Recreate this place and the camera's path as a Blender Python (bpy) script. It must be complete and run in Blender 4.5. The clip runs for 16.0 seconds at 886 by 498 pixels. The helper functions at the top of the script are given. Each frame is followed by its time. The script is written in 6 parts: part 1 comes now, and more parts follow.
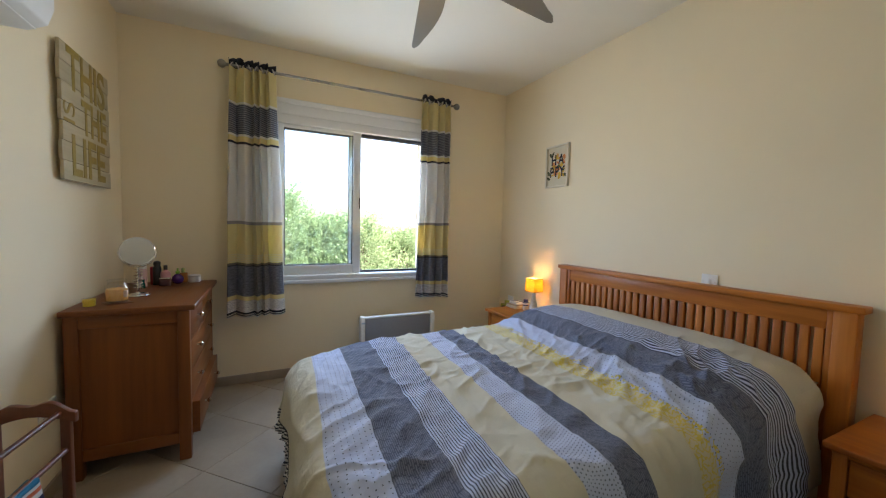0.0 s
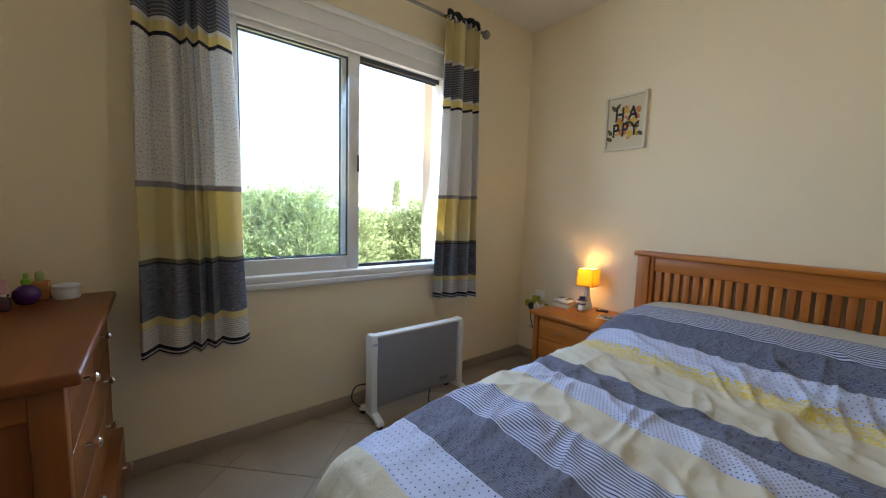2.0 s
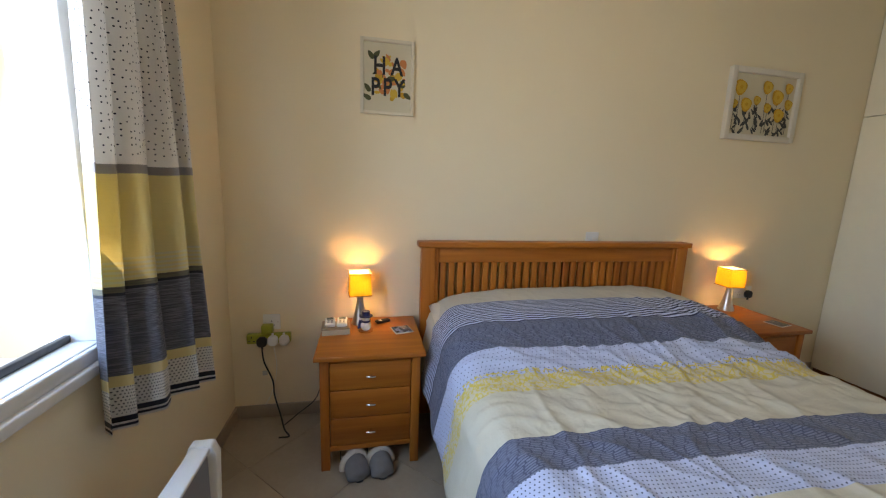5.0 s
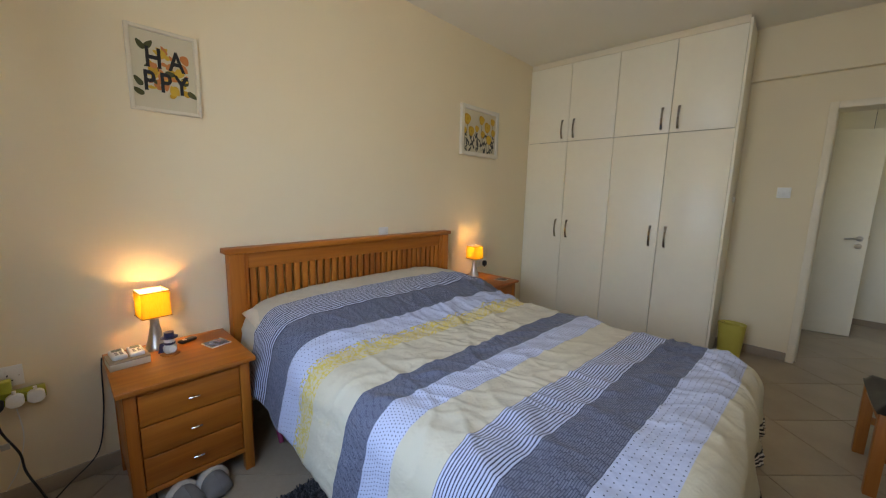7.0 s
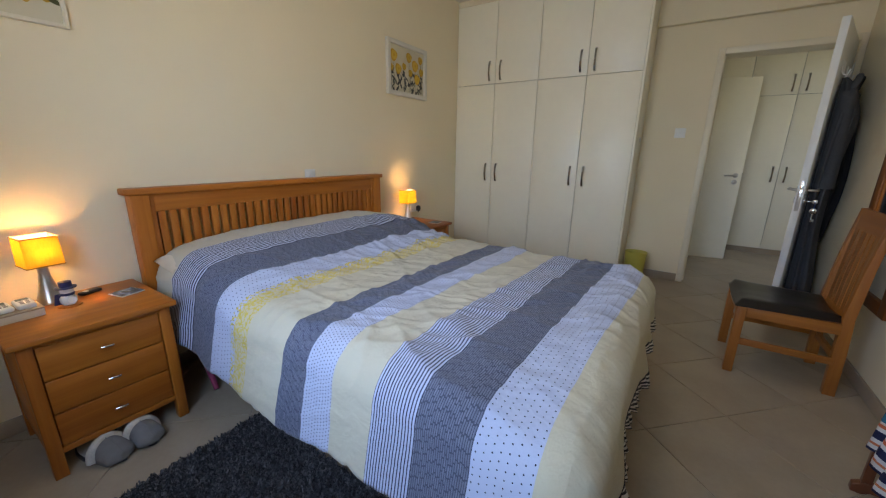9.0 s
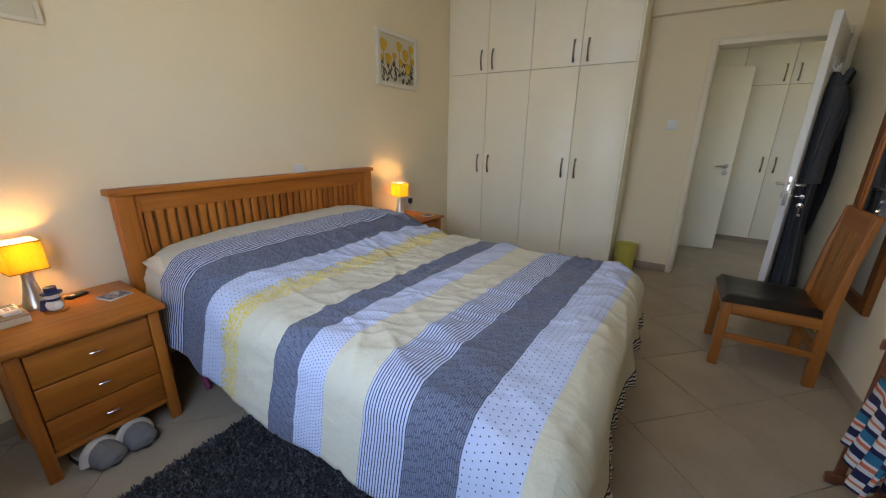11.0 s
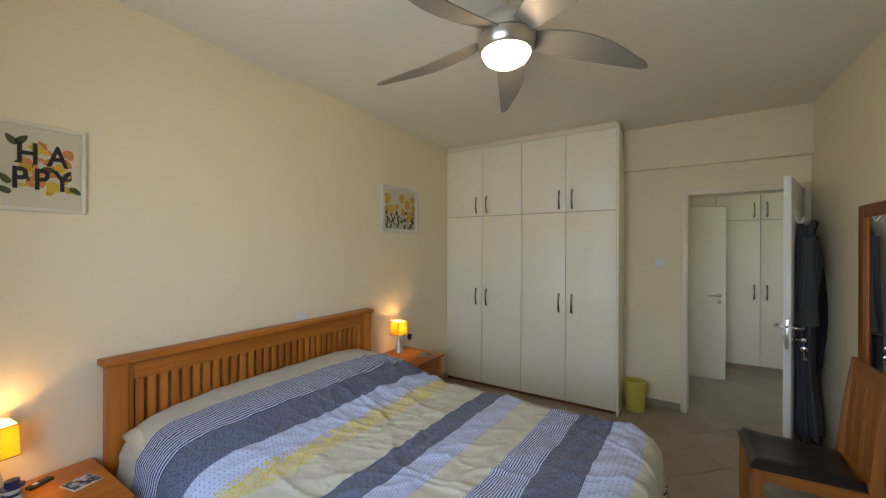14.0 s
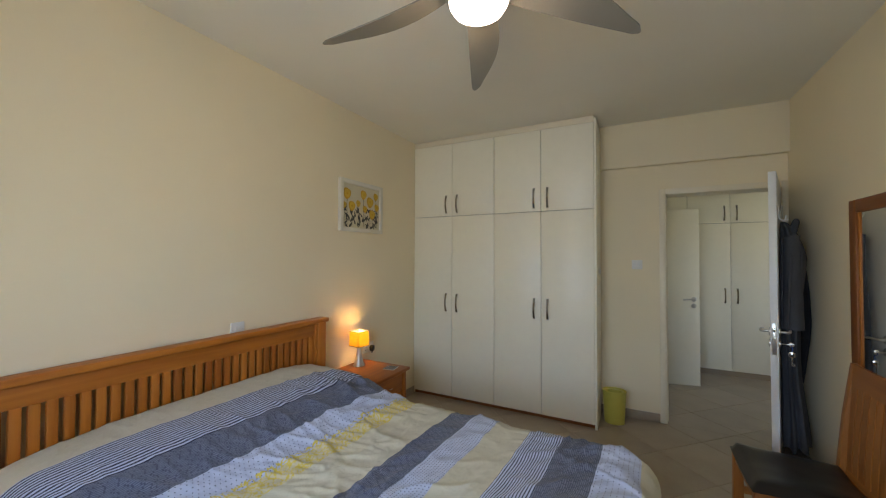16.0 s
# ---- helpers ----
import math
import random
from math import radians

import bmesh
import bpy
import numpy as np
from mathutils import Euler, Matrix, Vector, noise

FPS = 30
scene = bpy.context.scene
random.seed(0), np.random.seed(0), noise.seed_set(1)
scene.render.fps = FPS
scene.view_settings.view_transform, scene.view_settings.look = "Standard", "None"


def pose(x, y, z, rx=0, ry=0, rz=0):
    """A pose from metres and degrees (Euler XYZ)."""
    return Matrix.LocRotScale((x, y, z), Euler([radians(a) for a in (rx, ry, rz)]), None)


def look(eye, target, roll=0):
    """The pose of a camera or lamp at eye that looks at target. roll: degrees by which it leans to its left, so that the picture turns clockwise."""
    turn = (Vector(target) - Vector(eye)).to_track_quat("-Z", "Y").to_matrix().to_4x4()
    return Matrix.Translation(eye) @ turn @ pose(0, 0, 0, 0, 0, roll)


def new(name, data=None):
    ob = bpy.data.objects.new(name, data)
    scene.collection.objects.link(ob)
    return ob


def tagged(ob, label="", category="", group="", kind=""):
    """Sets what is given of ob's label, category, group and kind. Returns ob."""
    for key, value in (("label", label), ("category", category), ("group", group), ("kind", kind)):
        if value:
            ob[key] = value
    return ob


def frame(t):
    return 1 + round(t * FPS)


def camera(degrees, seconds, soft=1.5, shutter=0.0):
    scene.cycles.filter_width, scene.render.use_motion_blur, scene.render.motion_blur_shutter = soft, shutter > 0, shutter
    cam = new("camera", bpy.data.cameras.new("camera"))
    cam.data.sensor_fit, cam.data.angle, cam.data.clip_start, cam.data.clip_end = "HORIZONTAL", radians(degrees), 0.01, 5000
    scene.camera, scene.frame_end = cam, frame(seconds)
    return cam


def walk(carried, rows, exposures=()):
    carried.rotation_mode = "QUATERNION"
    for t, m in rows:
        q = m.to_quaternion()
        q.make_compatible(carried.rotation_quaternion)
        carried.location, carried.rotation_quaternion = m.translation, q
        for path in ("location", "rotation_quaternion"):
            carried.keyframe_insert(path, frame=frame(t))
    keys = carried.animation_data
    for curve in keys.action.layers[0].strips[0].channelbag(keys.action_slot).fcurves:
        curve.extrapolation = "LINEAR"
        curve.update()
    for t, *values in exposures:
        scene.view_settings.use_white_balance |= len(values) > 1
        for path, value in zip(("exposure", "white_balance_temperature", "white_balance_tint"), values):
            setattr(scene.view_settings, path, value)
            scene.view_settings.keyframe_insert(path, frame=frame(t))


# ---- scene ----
cam = camera(101.0, 16.0, soft=1.2)
PATH = [
    (0, (0.628, 2.434, 1.316), (1.497, 4.231, 1.195), 1.4),
    (0.5, (0.616, 2.829, 1.3), (1.471, 4.634, 1.178), 1.4),
    (1, (0.581, 3.183, 1.281), (1.44, 4.985, 1.167), 1.5),
    (1.5, (0.418, 3.404, 1.259), (1.415, 5.131, 1.11), 1.6),
    (2, (0.412, 3.699, 1.227), (1.651, 5.257, 1.032), 1.7),
    (2.5, (0.452, 3.943, 1.221), (1.915, 5.288, 0.986), 1.9),
    (3, (0.5, 4.094, 1.247), (2.173, 5.154, 0.965), 1.7),
    (3.2, (0.546, 4.176, 1.268), (2.281, 5.124, 0.971), 2.0),
    (4.2, (0.60, 4.79, 1.30), (2.52, 5.02, 0.985), 2.0),
    (5.3, (0.948, 5.112, 1.323), (2.813, 4.465, 0.998), 2.0),
    (5.5, (0.938, 5.175, 1.319), (2.739, 4.365, 1.002), 1.9),
    (6, (0.87, 5.245, 1.304), (2.501, 4.127, 1.006), 1.6),
    (6.5, (0.762, 5.299, 1.349), (2.239, 3.985, 1.044), 1.6),
    (7, (0.718, 5.352, 1.344), (2.073, 3.912, 1.042), 1.4),
    (7.5, (0.684, 5.377, 1.308), (1.945, 3.853, 1.013), 1.2),
    (8, (0.677, 5.379, 1.266), (1.84, 3.79, 0.916), 1.1),
    (8.5, (0.665, 5.38, 1.243), (1.759, 3.764, 0.804), 1.0),
    (9, (0.669, 5.38, 1.22), (1.72, 3.759, 0.702), 0.9),
    (9.2, (0.662, 5.382, 1.228), (1.704, 3.767, 0.675), 1.0),
    (11.3, (0.674, 5.356, 1.31), (1.677, 3.73, 0.719), 0.7),
    (11.5, (0.69, 5.36, 1.329), (1.694, 3.719, 0.78), 0.6),
    (12, (0.683, 5.357, 1.374), (1.71, 3.691, 0.963), 0.4),
    (12.5, (0.687, 5.348, 1.428), (1.73, 3.664, 1.147), 0.3),
    (13, (0.685, 5.344, 1.468), (1.74, 3.653, 1.306), 0.2),
    (13.5, (0.677, 5.342, 1.504), (1.735, 3.646, 1.435), 0.2),
    (14, (0.673, 5.344, 1.539), (1.735, 3.649, 1.538), 0.2),
    (14.5, (0.669, 5.343, 1.565), (1.739, 3.654, 1.607), 0.1),
    (15, (0.673, 5.287, 1.566), (1.749, 3.601, 1.615), 0.1),
    (15.5, (0.72, 5.179, 1.527), (1.791, 3.49, 1.571), 0.2),
    (16, (0.798, 5.053, 1.483), (1.726, 3.281, 1.525), 0.2),
]
EXPOSURES = [(t, 2.70 + e, k, tint) for t, e, k, tint in ((0, 0.30, 6450, 23), (1, -0.02, 6450, 23), (1.5, -0.04, 6500, 23), (2, 0.06, 6550, 24), (2.5, -0.03, 6550, 24), (3.2, -0.5, 6600, 24), (5.3, 0.17, 7050, 25), (7, 0.17, 7050, 25), (9, 0.18, 6700, 25), (11.5, 0.24, 6950, 25), (12.5, 0.24, 7050, 25), (13.5, 0.22, 6950, 24), (15, 0.22, 6800, 22), (16, 0.20, 6750, 22))]
walk(cam, [(t, look(eye, target, roll)) for t, eye, target, roll in PATH], EXPOSURES)

# ---- light ----
world = bpy.data.worlds.new("sky")
scene.world = world
world.use_nodes = True
wn = world.node_tree.nodes
sky = wn.new("ShaderNodeTexSky")
sky.sky_type = "NISHITA"
sky.sun_disc = False
sky.sun_elevation = radians(48)
sky.sun_rotation = radians(150)
sky.dust_density = 3.0
wn["Background"].inputs["Strength"].default_value = 0.15
world.node_tree.links.new(sky.outputs["Color"], wn["Background"].inputs["Color"])


def lamp(name, kind, energy, color, m, size=0.1, size_y=None):
    data = bpy.data.lights.new(name, kind)
    data.energy, data.color = energy, color
    if kind == "AREA":
        data.shape, data.size, data.size_y = "RECTANGLE", size, size_y or size
    elif kind == "SUN":
        data.angle = size
    else:
        data.shadow_soft_size = size
    ob = new(name, data)
    ob.matrix_world = m
    return ob


lamp("sun", "SUN", 4.5, (1.0, 0.95, 0.87), look((6, -8, 12), (0, 0, 0)), radians(0.5))
# added lamps in the window: tilted down for cool sky, up for warm garden bounce
lamp("window_daylight", "AREA", 4.5, (0.38, 0.655, 1.0), look((1.36, 5.925, 1.52), (1.36, 3.9, 0.9)), 1.28, 1.1)
lamp("garden_bounce_fill", "AREA", 1.35, (1.0, 0.88, 0.50), look((1.36, 5.915, 1.50), (1.36, 3.9, 2.7)), 1.28, 1.1)
# fill lamp added at the unseen hall opening
lamp("hall_daylight_fill", "AREA", 0.72, (0.60, 0.86, 1.0), look((-2.25, 0.35, 1.5), (0, 0.35, 1.2)), 0.8, 1.1)

# ---- materials ----


def material(name):
    m = bpy.data.materials.new(name)
    m.use_nodes = True
    return m, m.node_tree.nodes, m.node_tree.links, m.node_tree.nodes["Principled BSDF"]


def val(nodes, links, op, a, b=None, c=None):
    n = nodes.new("ShaderNodeMath")
    n.operation = op
    for i, v in enumerate((a, b, c)):
        if v is None:
            continue
        if isinstance(v, (int, float)):
            n.inputs[i].default_value = v
        else:
            links.new(v, n.inputs[i])
    return n.outputs[0]


def mixed(nodes, links, fac, a, b):
    n = nodes.new("ShaderNodeMix")
    n.data_type = "RGBA"
    for sock, v in ((n.inputs[0], fac), (n.inputs[6], a), (n.inputs[7], b)):
        if isinstance(v, (int, float)):
            sock.default_value = v
        elif isinstance(v, tuple):
            sock.default_value = (*v, 1)
        else:
            links.new(v, sock)
    return n.outputs[2]


def noise_of(nodes, links, scale, detail=4, stretch=(1, 1, 1), coord="Object", rough=0.55):
    tc = nodes.new("ShaderNodeTexCoord")
    mp = nodes.new("ShaderNodeMapping")
    mp.inputs["Scale"].default_value = stretch
    links.new(tc.outputs[coord], mp.inputs[0])
    n = nodes.new("ShaderNodeTexNoise")
    n.inputs["Scale"].default_value, n.inputs["Detail"].default_value = scale, detail
    n.inputs["Roughness"].default_value = rough
    links.new(mp.outputs[0], n.inputs["Vector"])
    return n.outputs["Fac"]


def ramp(nodes, links, fac, stops, kind="LINEAR"):
    n = nodes.new("ShaderNodeValToRGB")
    n.color_ramp.interpolation = kind
    e = n.color_ramp.elements
    while len(e) < len(stops):
        e.new(0.5)
    for el, (p, c) in zip(e, stops):
        el.position, el.color = p, (*c, 1)
    links.new(fac, n.inputs[0])
    return n.outputs[0]


def bumped(nodes, links, bsdf, height, strength, distance=0.002):
    b = nodes.new("ShaderNodeBump")
    b.inputs["Strength"].default_value, b.inputs["Distance"].default_value = strength, distance
    links.new(height, b.inputs["Height"])
    links.new(b.outputs[0], bsdf.inputs["Normal"])


def plain(name, color, rough=0.5, metal=0.0, vary=0.06, scale=18.0, bump=0.1, spec=0.5, rough_vary=0.08, transmission=0.0):
    """A painted, moulded or metal surface with slight mottling."""
    m, n, l, b = material(name)
    f = noise_of(n, l, scale, 5)
    f2 = noise_of(n, l, scale * 0.13, 3)
    mixf = val(n, l, "ADD", val(n, l, "MULTIPLY", f, 0.5), val(n, l, "MULTIPLY", f2, 0.5))
    lo = tuple(c * (1 - vary) for c in color)
    hi = tuple(min(1, c * (1 + vary)) for c in color)
    l.new(ramp(n, l, mixf, [(0.3, lo), (0.7, hi)]), b.inputs["Base Color"])
    b.inputs["Metallic"].default_value = metal
    b.inputs["Specular IOR Level"].default_value = spec
    b.inputs["Transmission Weight"].default_value = transmission
    l.new(val(n, l, "ADD", val(n, l, "MULTIPLY", f2, rough_vary * 2), rough - rough_vary), b.inputs["Roughness"])
    if bump:
        bumped(n, l, b, f, bump)
    return m


def wood(name, dark, light, axis, rough=0.42, scale=9.0):
    """Lacquered timber with the grain along one axis, and its pieces of slightly different tone."""
    m, n, l, b = material(name)
    st = [1, 1, 1]
    st[axis] = 0.06
    big = noise_of(n, l, scale, 3, tuple(st))
    fine = noise_of(n, l, scale * 11, 4, tuple(0.5 * s if i != axis else s * 0.4 for i, s in enumerate(st)))
    info = n.new("ShaderNodeObjectInfo")
    f = val(n, l, "ADD", val(n, l, "MULTIPLY", big, 0.62), val(n, l, "MULTIPLY", fine, 0.38))
    f = val(n, l, "ADD", f, val(n, l, "MULTIPLY", val(n, l, "SUBTRACT", info.outputs["Random"], 0.5), 0.16))
    l.new(ramp(n, l, f, [(0.3, dark), (0.52, tuple((a + c) / 2 for a, c in zip(dark, light))), (0.72, light)]), b.inputs["Base Color"])
    l.new(val(n, l, "ADD", val(n, l, "MULTIPLY", fine, 0.2), rough - 0.1), b.inputs["Roughness"])
    b.inputs["Specular IOR Level"].default_value = 0.4
    bumped(n, l, b, fine, 0.12, 0.001)
    return m


def plaster(name, color, scale=60):
    """Rolled emulsion on slightly wavy plaster."""
    m, n, l, b = material(name)
    fine, big = noise_of(n, l, scale, 6), noise_of(n, l, 1.3, 4)
    l.new(ramp(n, l, big, [(0.3, tuple(c * 0.96 for c in color)), (0.7, color)]), b.inputs["Base Color"])
    b.inputs["Roughness"].default_value = 0.75
    b.inputs["Specular IOR Level"].default_value = 0.25
    bumped(n, l, b, val(n, l, "ADD", val(n, l, "MULTIPLY", fine, 0.25), big), 0.25, 0.004)
    return m


def fabric_bands(name, stops, lo, hi, patterns, coord, skew=0.0, weave=900, sheer=0.0, crinkle=0.0):
    """Printed cloth: bands across one direction of the cloth, each with its pattern. coord 0: u, 1: v of the cloth."""
    m, n, l, b = material(name)
    uv = n.new("ShaderNodeUVMap")
    uv.uv_map = "cloth"
    sep = n.new("ShaderNodeSeparateXYZ")
    l.new(uv.outputs[0], sep.inputs[0])
    along, across = sep.outputs[coord], sep.outputs[1 - coord]
    wob = noise_of(n, l, 3, 2, coord="UV")
    pos = val(n, l, "ADD", along, val(n, l, "MULTIPLY", val(n, l, "SUBTRACT", wob, 0.5), 0.012))
    if skew:
        pos = val(n, l, "ADD", pos, val(n, l, "MULTIPLY", across, skew))
    unit = n.new("ShaderNodeMapRange")
    unit.inputs["From Min"].default_value, unit.inputs["From Max"].default_value = lo, hi
    l.new(pos, unit.inputs["Value"])
    fac = unit.outputs[0]
    base = ramp(n, l, fac, [((p - lo) / (hi - lo), c) for p, c in stops], "CONSTANT")
    col = base

    def mask(spans):
        """1 inside any of the spans of the band direction."""
        keys = [(0.0, (0, 0, 0))]
        for a, c in sorted(spans):
            keys += [((a - lo) / (hi - lo), (1, 1, 1)), ((c - lo) / (hi - lo), (0, 0, 0))]
        keys = [k for k in keys if 0 <= k[0] <= 1]
        return ramp(n, l, fac, keys, "CONSTANT")

    for kind, spans, ink, step, size in patterns:
        inside = mask(spans)
        if kind == "lines":
            ph = val(n, l, "FRACT", val(n, l, "DIVIDE", pos, step))
            on = val(n, l, "LESS_THAN", ph, size)
        elif kind == "dots":
            row = val(n, l, "FLOOR", val(n, l, "DIVIDE", along, step))
            shift = val(n, l, "MULTIPLY", val(n, l, "MODULO", row, 2), 0.5)
            du = val(n, l, "SUBTRACT", val(n, l, "FRACT", val(n, l, "DIVIDE", along, step)), 0.5)
            dv = val(n, l, "SUBTRACT", val(n, l, "FRACT", val(n, l, "ADD", val(n, l, "DIVIDE", across, step), shift)), 0.5)
            d2 = val(n, l, "ADD", val(n, l, "MULTIPLY", du, du), val(n, l, "MULTIPLY", dv, dv))
            on = val(n, l, "LESS_THAN", d2, size * size)
        elif kind == "scatter":
            vor = n.new("ShaderNodeTexVoronoi")
            vor.voronoi_dimensions = "2D"
            vor.inputs["Scale"].default_value, vor.inputs["Randomness"].default_value = 1 / step, 0.6
            l.new(uv.outputs[0], vor.inputs["Vector"])
            on = val(n, l, "LESS_THAN", vor.outputs["Distance"], size)
        elif kind == "streaks":
            st = (9, 160, 1) if coord == 1 else (160, 9, 1)
            on = ramp(n, l, noise_of(n, l, 1 / step, 3, st, "UV"), [(0.42, (0, 0, 0)), (0.66, (1, 1, 1))])
            on = val(n, l, "MULTIPLY", on, size)
        elif kind == "print":
            nz = noise_of(n, l, 1 / step, 2, coord="UV", rough=0.4)
            near = val(n, l, "ABSOLUTE", val(n, l, "SUBTRACT", nz, 0.5))
            on = val(n, l, "LESS_THAN", near, size)
        elif kind == "dashes":
            row = val(n, l, "FLOOR", val(n, l, "DIVIDE", pos, step))
            shift = val(n, l, "FRACT", val(n, l, "MULTIPLY", val(n, l, "SINE", val(n, l, "MULTIPLY", row, 12.9898)), 437.58))
            in_row = val(n, l, "GREATER_THAN", val(n, l, "FRACT", val(n, l, "DIVIDE", pos, step)), 0.36)
            in_dash = val(n, l, "GREATER_THAN", val(n, l, "FRACT", val(n, l, "ADD", val(n, l, "DIVIDE", across, step * 5.5), shift)), 0.14)
            st = (9, 160, 1) if coord == 1 else (160, 9, 1)
            worn = val(n, l, "ADD", val(n, l, "MULTIPLY", noise_of(n, l, 2.5, 3, st, "UV"), 1.2), -0.15)
            on = val(n, l, "MULTIPLY", val(n, l, "MULTIPLY", in_row, in_dash), val(n, l, "MULTIPLY", worn, size))
        elif kind == "slub":
            st = (5, 120, 1) if coord == 1 else (120, 5, 1)
            on = val(n, l, "MULTIPLY", noise_of(n, l, 1 / step, 3, st, "UV"), size)
        col = mixed(n, l, val(n, l, "MULTIPLY", inside, on), col, ink)
    l.new(col, b.inputs["Base Color"])
    b.inputs["Roughness"].default_value = 0.85
    b.inputs["Specular IOR Level"].default_value = 0.2
    b.inputs["Sheen Weight"].default_value = 0.15
    cr = noise_of(n, l, 20, 6, coord="UV", rough=0.65)
    wv = noise_of(n, l, weave, 1, coord="UV")
    if crinkle:
        for size, weight, st in ((5.0, 1.0, (1, 0.45, 1)), (11.0, 0.6, (0.5, 1, 1)), (24.0, 0.3, (1, 0.8, 1))):
            fold = val(n, l, "ABSOLUTE", val(n, l, "SUBTRACT", noise_of(n, l, size, 3, st, "UV", 0.5), 0.5))
            ridge = val(n, l, "POWER", val(n, l, "MAXIMUM", val(n, l, "SUBTRACT", 1.0, val(n, l, "MULTIPLY", fold, 7.0)), 0.0), 2.0)
            cr = val(n, l, "ADD", cr, val(n, l, "MULTIPLY", ridge, weight * crinkle))
    bumped(n, l, b, val(n, l, "ADD", val(n, l, "MULTIPLY", wv, 0.10), cr), 0.6, 0.007)
    if sheer:
        tr, mx = n.new("ShaderNodeBsdfTranslucent"), n.new("ShaderNodeMixShader")
        l.new(col, tr.inputs["Color"])
        mx.inputs[0].default_value = sheer
        l.new(b.outputs[0], mx.inputs[1])
        l.new(tr.outputs[0], mx.inputs[2])
        l.new(mx.outputs[0], n["Material Output"].inputs["Surface"])
    return m


def glow(name, color, strength):
    m, n, l, b = material(name)
    b.inputs["Base Color"].default_value = (*color, 1)
    b.inputs["Emission Color"].default_value = (*color, 1)
    b.inputs["Emission Strength"].default_value = strength
    return m


WALL = plaster("cream_emulsion", (0.88, 0.76, 0.535))
CEIL = plaster("white_ceiling_paint", (0.85, 0.81, 0.70), 40)
STUCCO = plaster("outside_stucco", (0.62, 0.50, 0.36), 120)
TILE, n_, l_, b_ = material("beige_porcelain_tile")
_f = noise_of(n_, l_, 3.2, 6)
_g = noise_of(n_, l_, 45, 4)
_i = n_.new("ShaderNodeObjectInfo")
_h = val(n_, l_, "ADD", val(n_, l_, "ADD", val(n_, l_, "MULTIPLY", _f, 0.7), val(n_, l_, "MULTIPLY", _g, 0.2)), val(n_, l_, "MULTIPLY", _i.outputs["Random"], 0.12))
l_.new(ramp(n_, l_, _h, [(0.35, (0.32, 0.255, 0.18)), (0.7, (0.42, 0.345, 0.255))]), b_.inputs["Base Color"])
l_.new(val(n_, l_, "ADD", val(n_, l_, "MULTIPLY", _g, 0.15), 0.25), b_.inputs["Roughness"])
bumped(n_, l_, b_, _g, 0.05, 0.001)
GROUT = plain("grey_grout", (0.22, 0.18, 0.14), 0.9)
SKIRT = plain("beige_skirting_tile", (0.38, 0.30, 0.22), 0.4, scale=12, vary=0.1)
LACQUER = plain("ivory_lacquered_board", (0.93, 0.875, 0.71), 0.36, vary=0.02, bump=0.03)
WHITE = plain("white_painted_wood", (0.82, 0.82, 0.79), 0.4, vary=0.03, bump=0.05)
CREAMD = plain("cream_gloss_door_paint", (0.84, 0.745, 0.56), 0.4, vary=0.03, bump=0.04)
ALU = plain("white_coated_aluminium", (0.80, 0.80, 0.78), 0.35, vary=0.03, bump=0.03)
PLASTIC = plain("white_plastic", (0.82, 0.81, 0.77), 0.35, vary=0.03, bump=0.0)
BLACK = plain("black_plastic", (0.02, 0.02, 0.022), 0.4, bump=0.0)
STEEL = plain("brushed_steel", (0.62, 0.59, 0.54), 0.3, 1.0, vary=0.08, scale=60, bump=0.04)
CHROME = plain("polished_chrome", (0.75, 0.75, 0.74), 0.12, 1.0, vary=0.03, bump=0.0)
HANDLE = plain("dark_mirrored_chrome", (0.40, 0.385, 0.36), 0.14, 1.0, vary=0.1, bump=0.0)
DARKST = plain("satin_nickel", (0.30, 0.285, 0.26), 0.28, 1.0, vary=0.1, bump=0.02)
GAP = plain("dark_joint", (0.06, 0.05, 0.04), 0.9, bump=0)
OAK_X = wood("honey_oak_x", (0.29, 0.072, 0.007), (0.58, 0.195, 0.024), 0)
OAK_Y = wood("honey_oak_y", (0.29, 0.072, 0.007), (0.58, 0.195, 0.024), 1)
OAK_Z = wood("honey_oak_z", (0.29, 0.072, 0.007), (0.58, 0.195, 0.024), 2)
CHAIR_X = wood("amber_oak_x", (0.25, 0.075, 0.012), (0.48, 0.18, 0.034), 0)
CHAIR_Y = wood("amber_oak_y", (0.25, 0.075, 0.012), (0.48, 0.18, 0.034), 1)
CHAIR_Z = wood("amber_oak_z", (0.25, 0.075, 0.012), (0.48, 0.18, 0.034), 2)
PINE_X = wood("brown_stained_pine_x", (0.155, 0.043, 0.008), (0.285, 0.090, 0.017), 0)
PINE_Y = wood("brown_stained_pine_y", (0.155, 0.043, 0.008), (0.285, 0.090, 0.017), 1)
PINE_Z = wood("brown_stained_pine_z", (0.155, 0.043, 0.008), (0.285, 0.090, 0.017), 2)
MAHOG = wood("dark_mahogany", (0.10, 0.03, 0.012), (0.20, 0.065, 0.028), 2, 0.35)
CLEAR, n_, l_, b_ = material("clear_jar_glass")
_a, _b, _c = n_.new("ShaderNodeBsdfTransparent"), n_.new("ShaderNodeBsdfGlossy"), n_.new("ShaderNodeMixShader")
_a.inputs["Color"].default_value = (0.98, 0.985, 0.98, 1)
_b.inputs["Roughness"].default_value = 0.04
_c.inputs[0].default_value = 0.10
l_.new(_a.outputs[0], _c.inputs[1])
l_.new(_b.outputs[0], _c.inputs[2])
l_.new(_c.outputs[0], n_["Material Output"].inputs["Surface"])
PANE, n_, l_, b_ = material("window_glass")
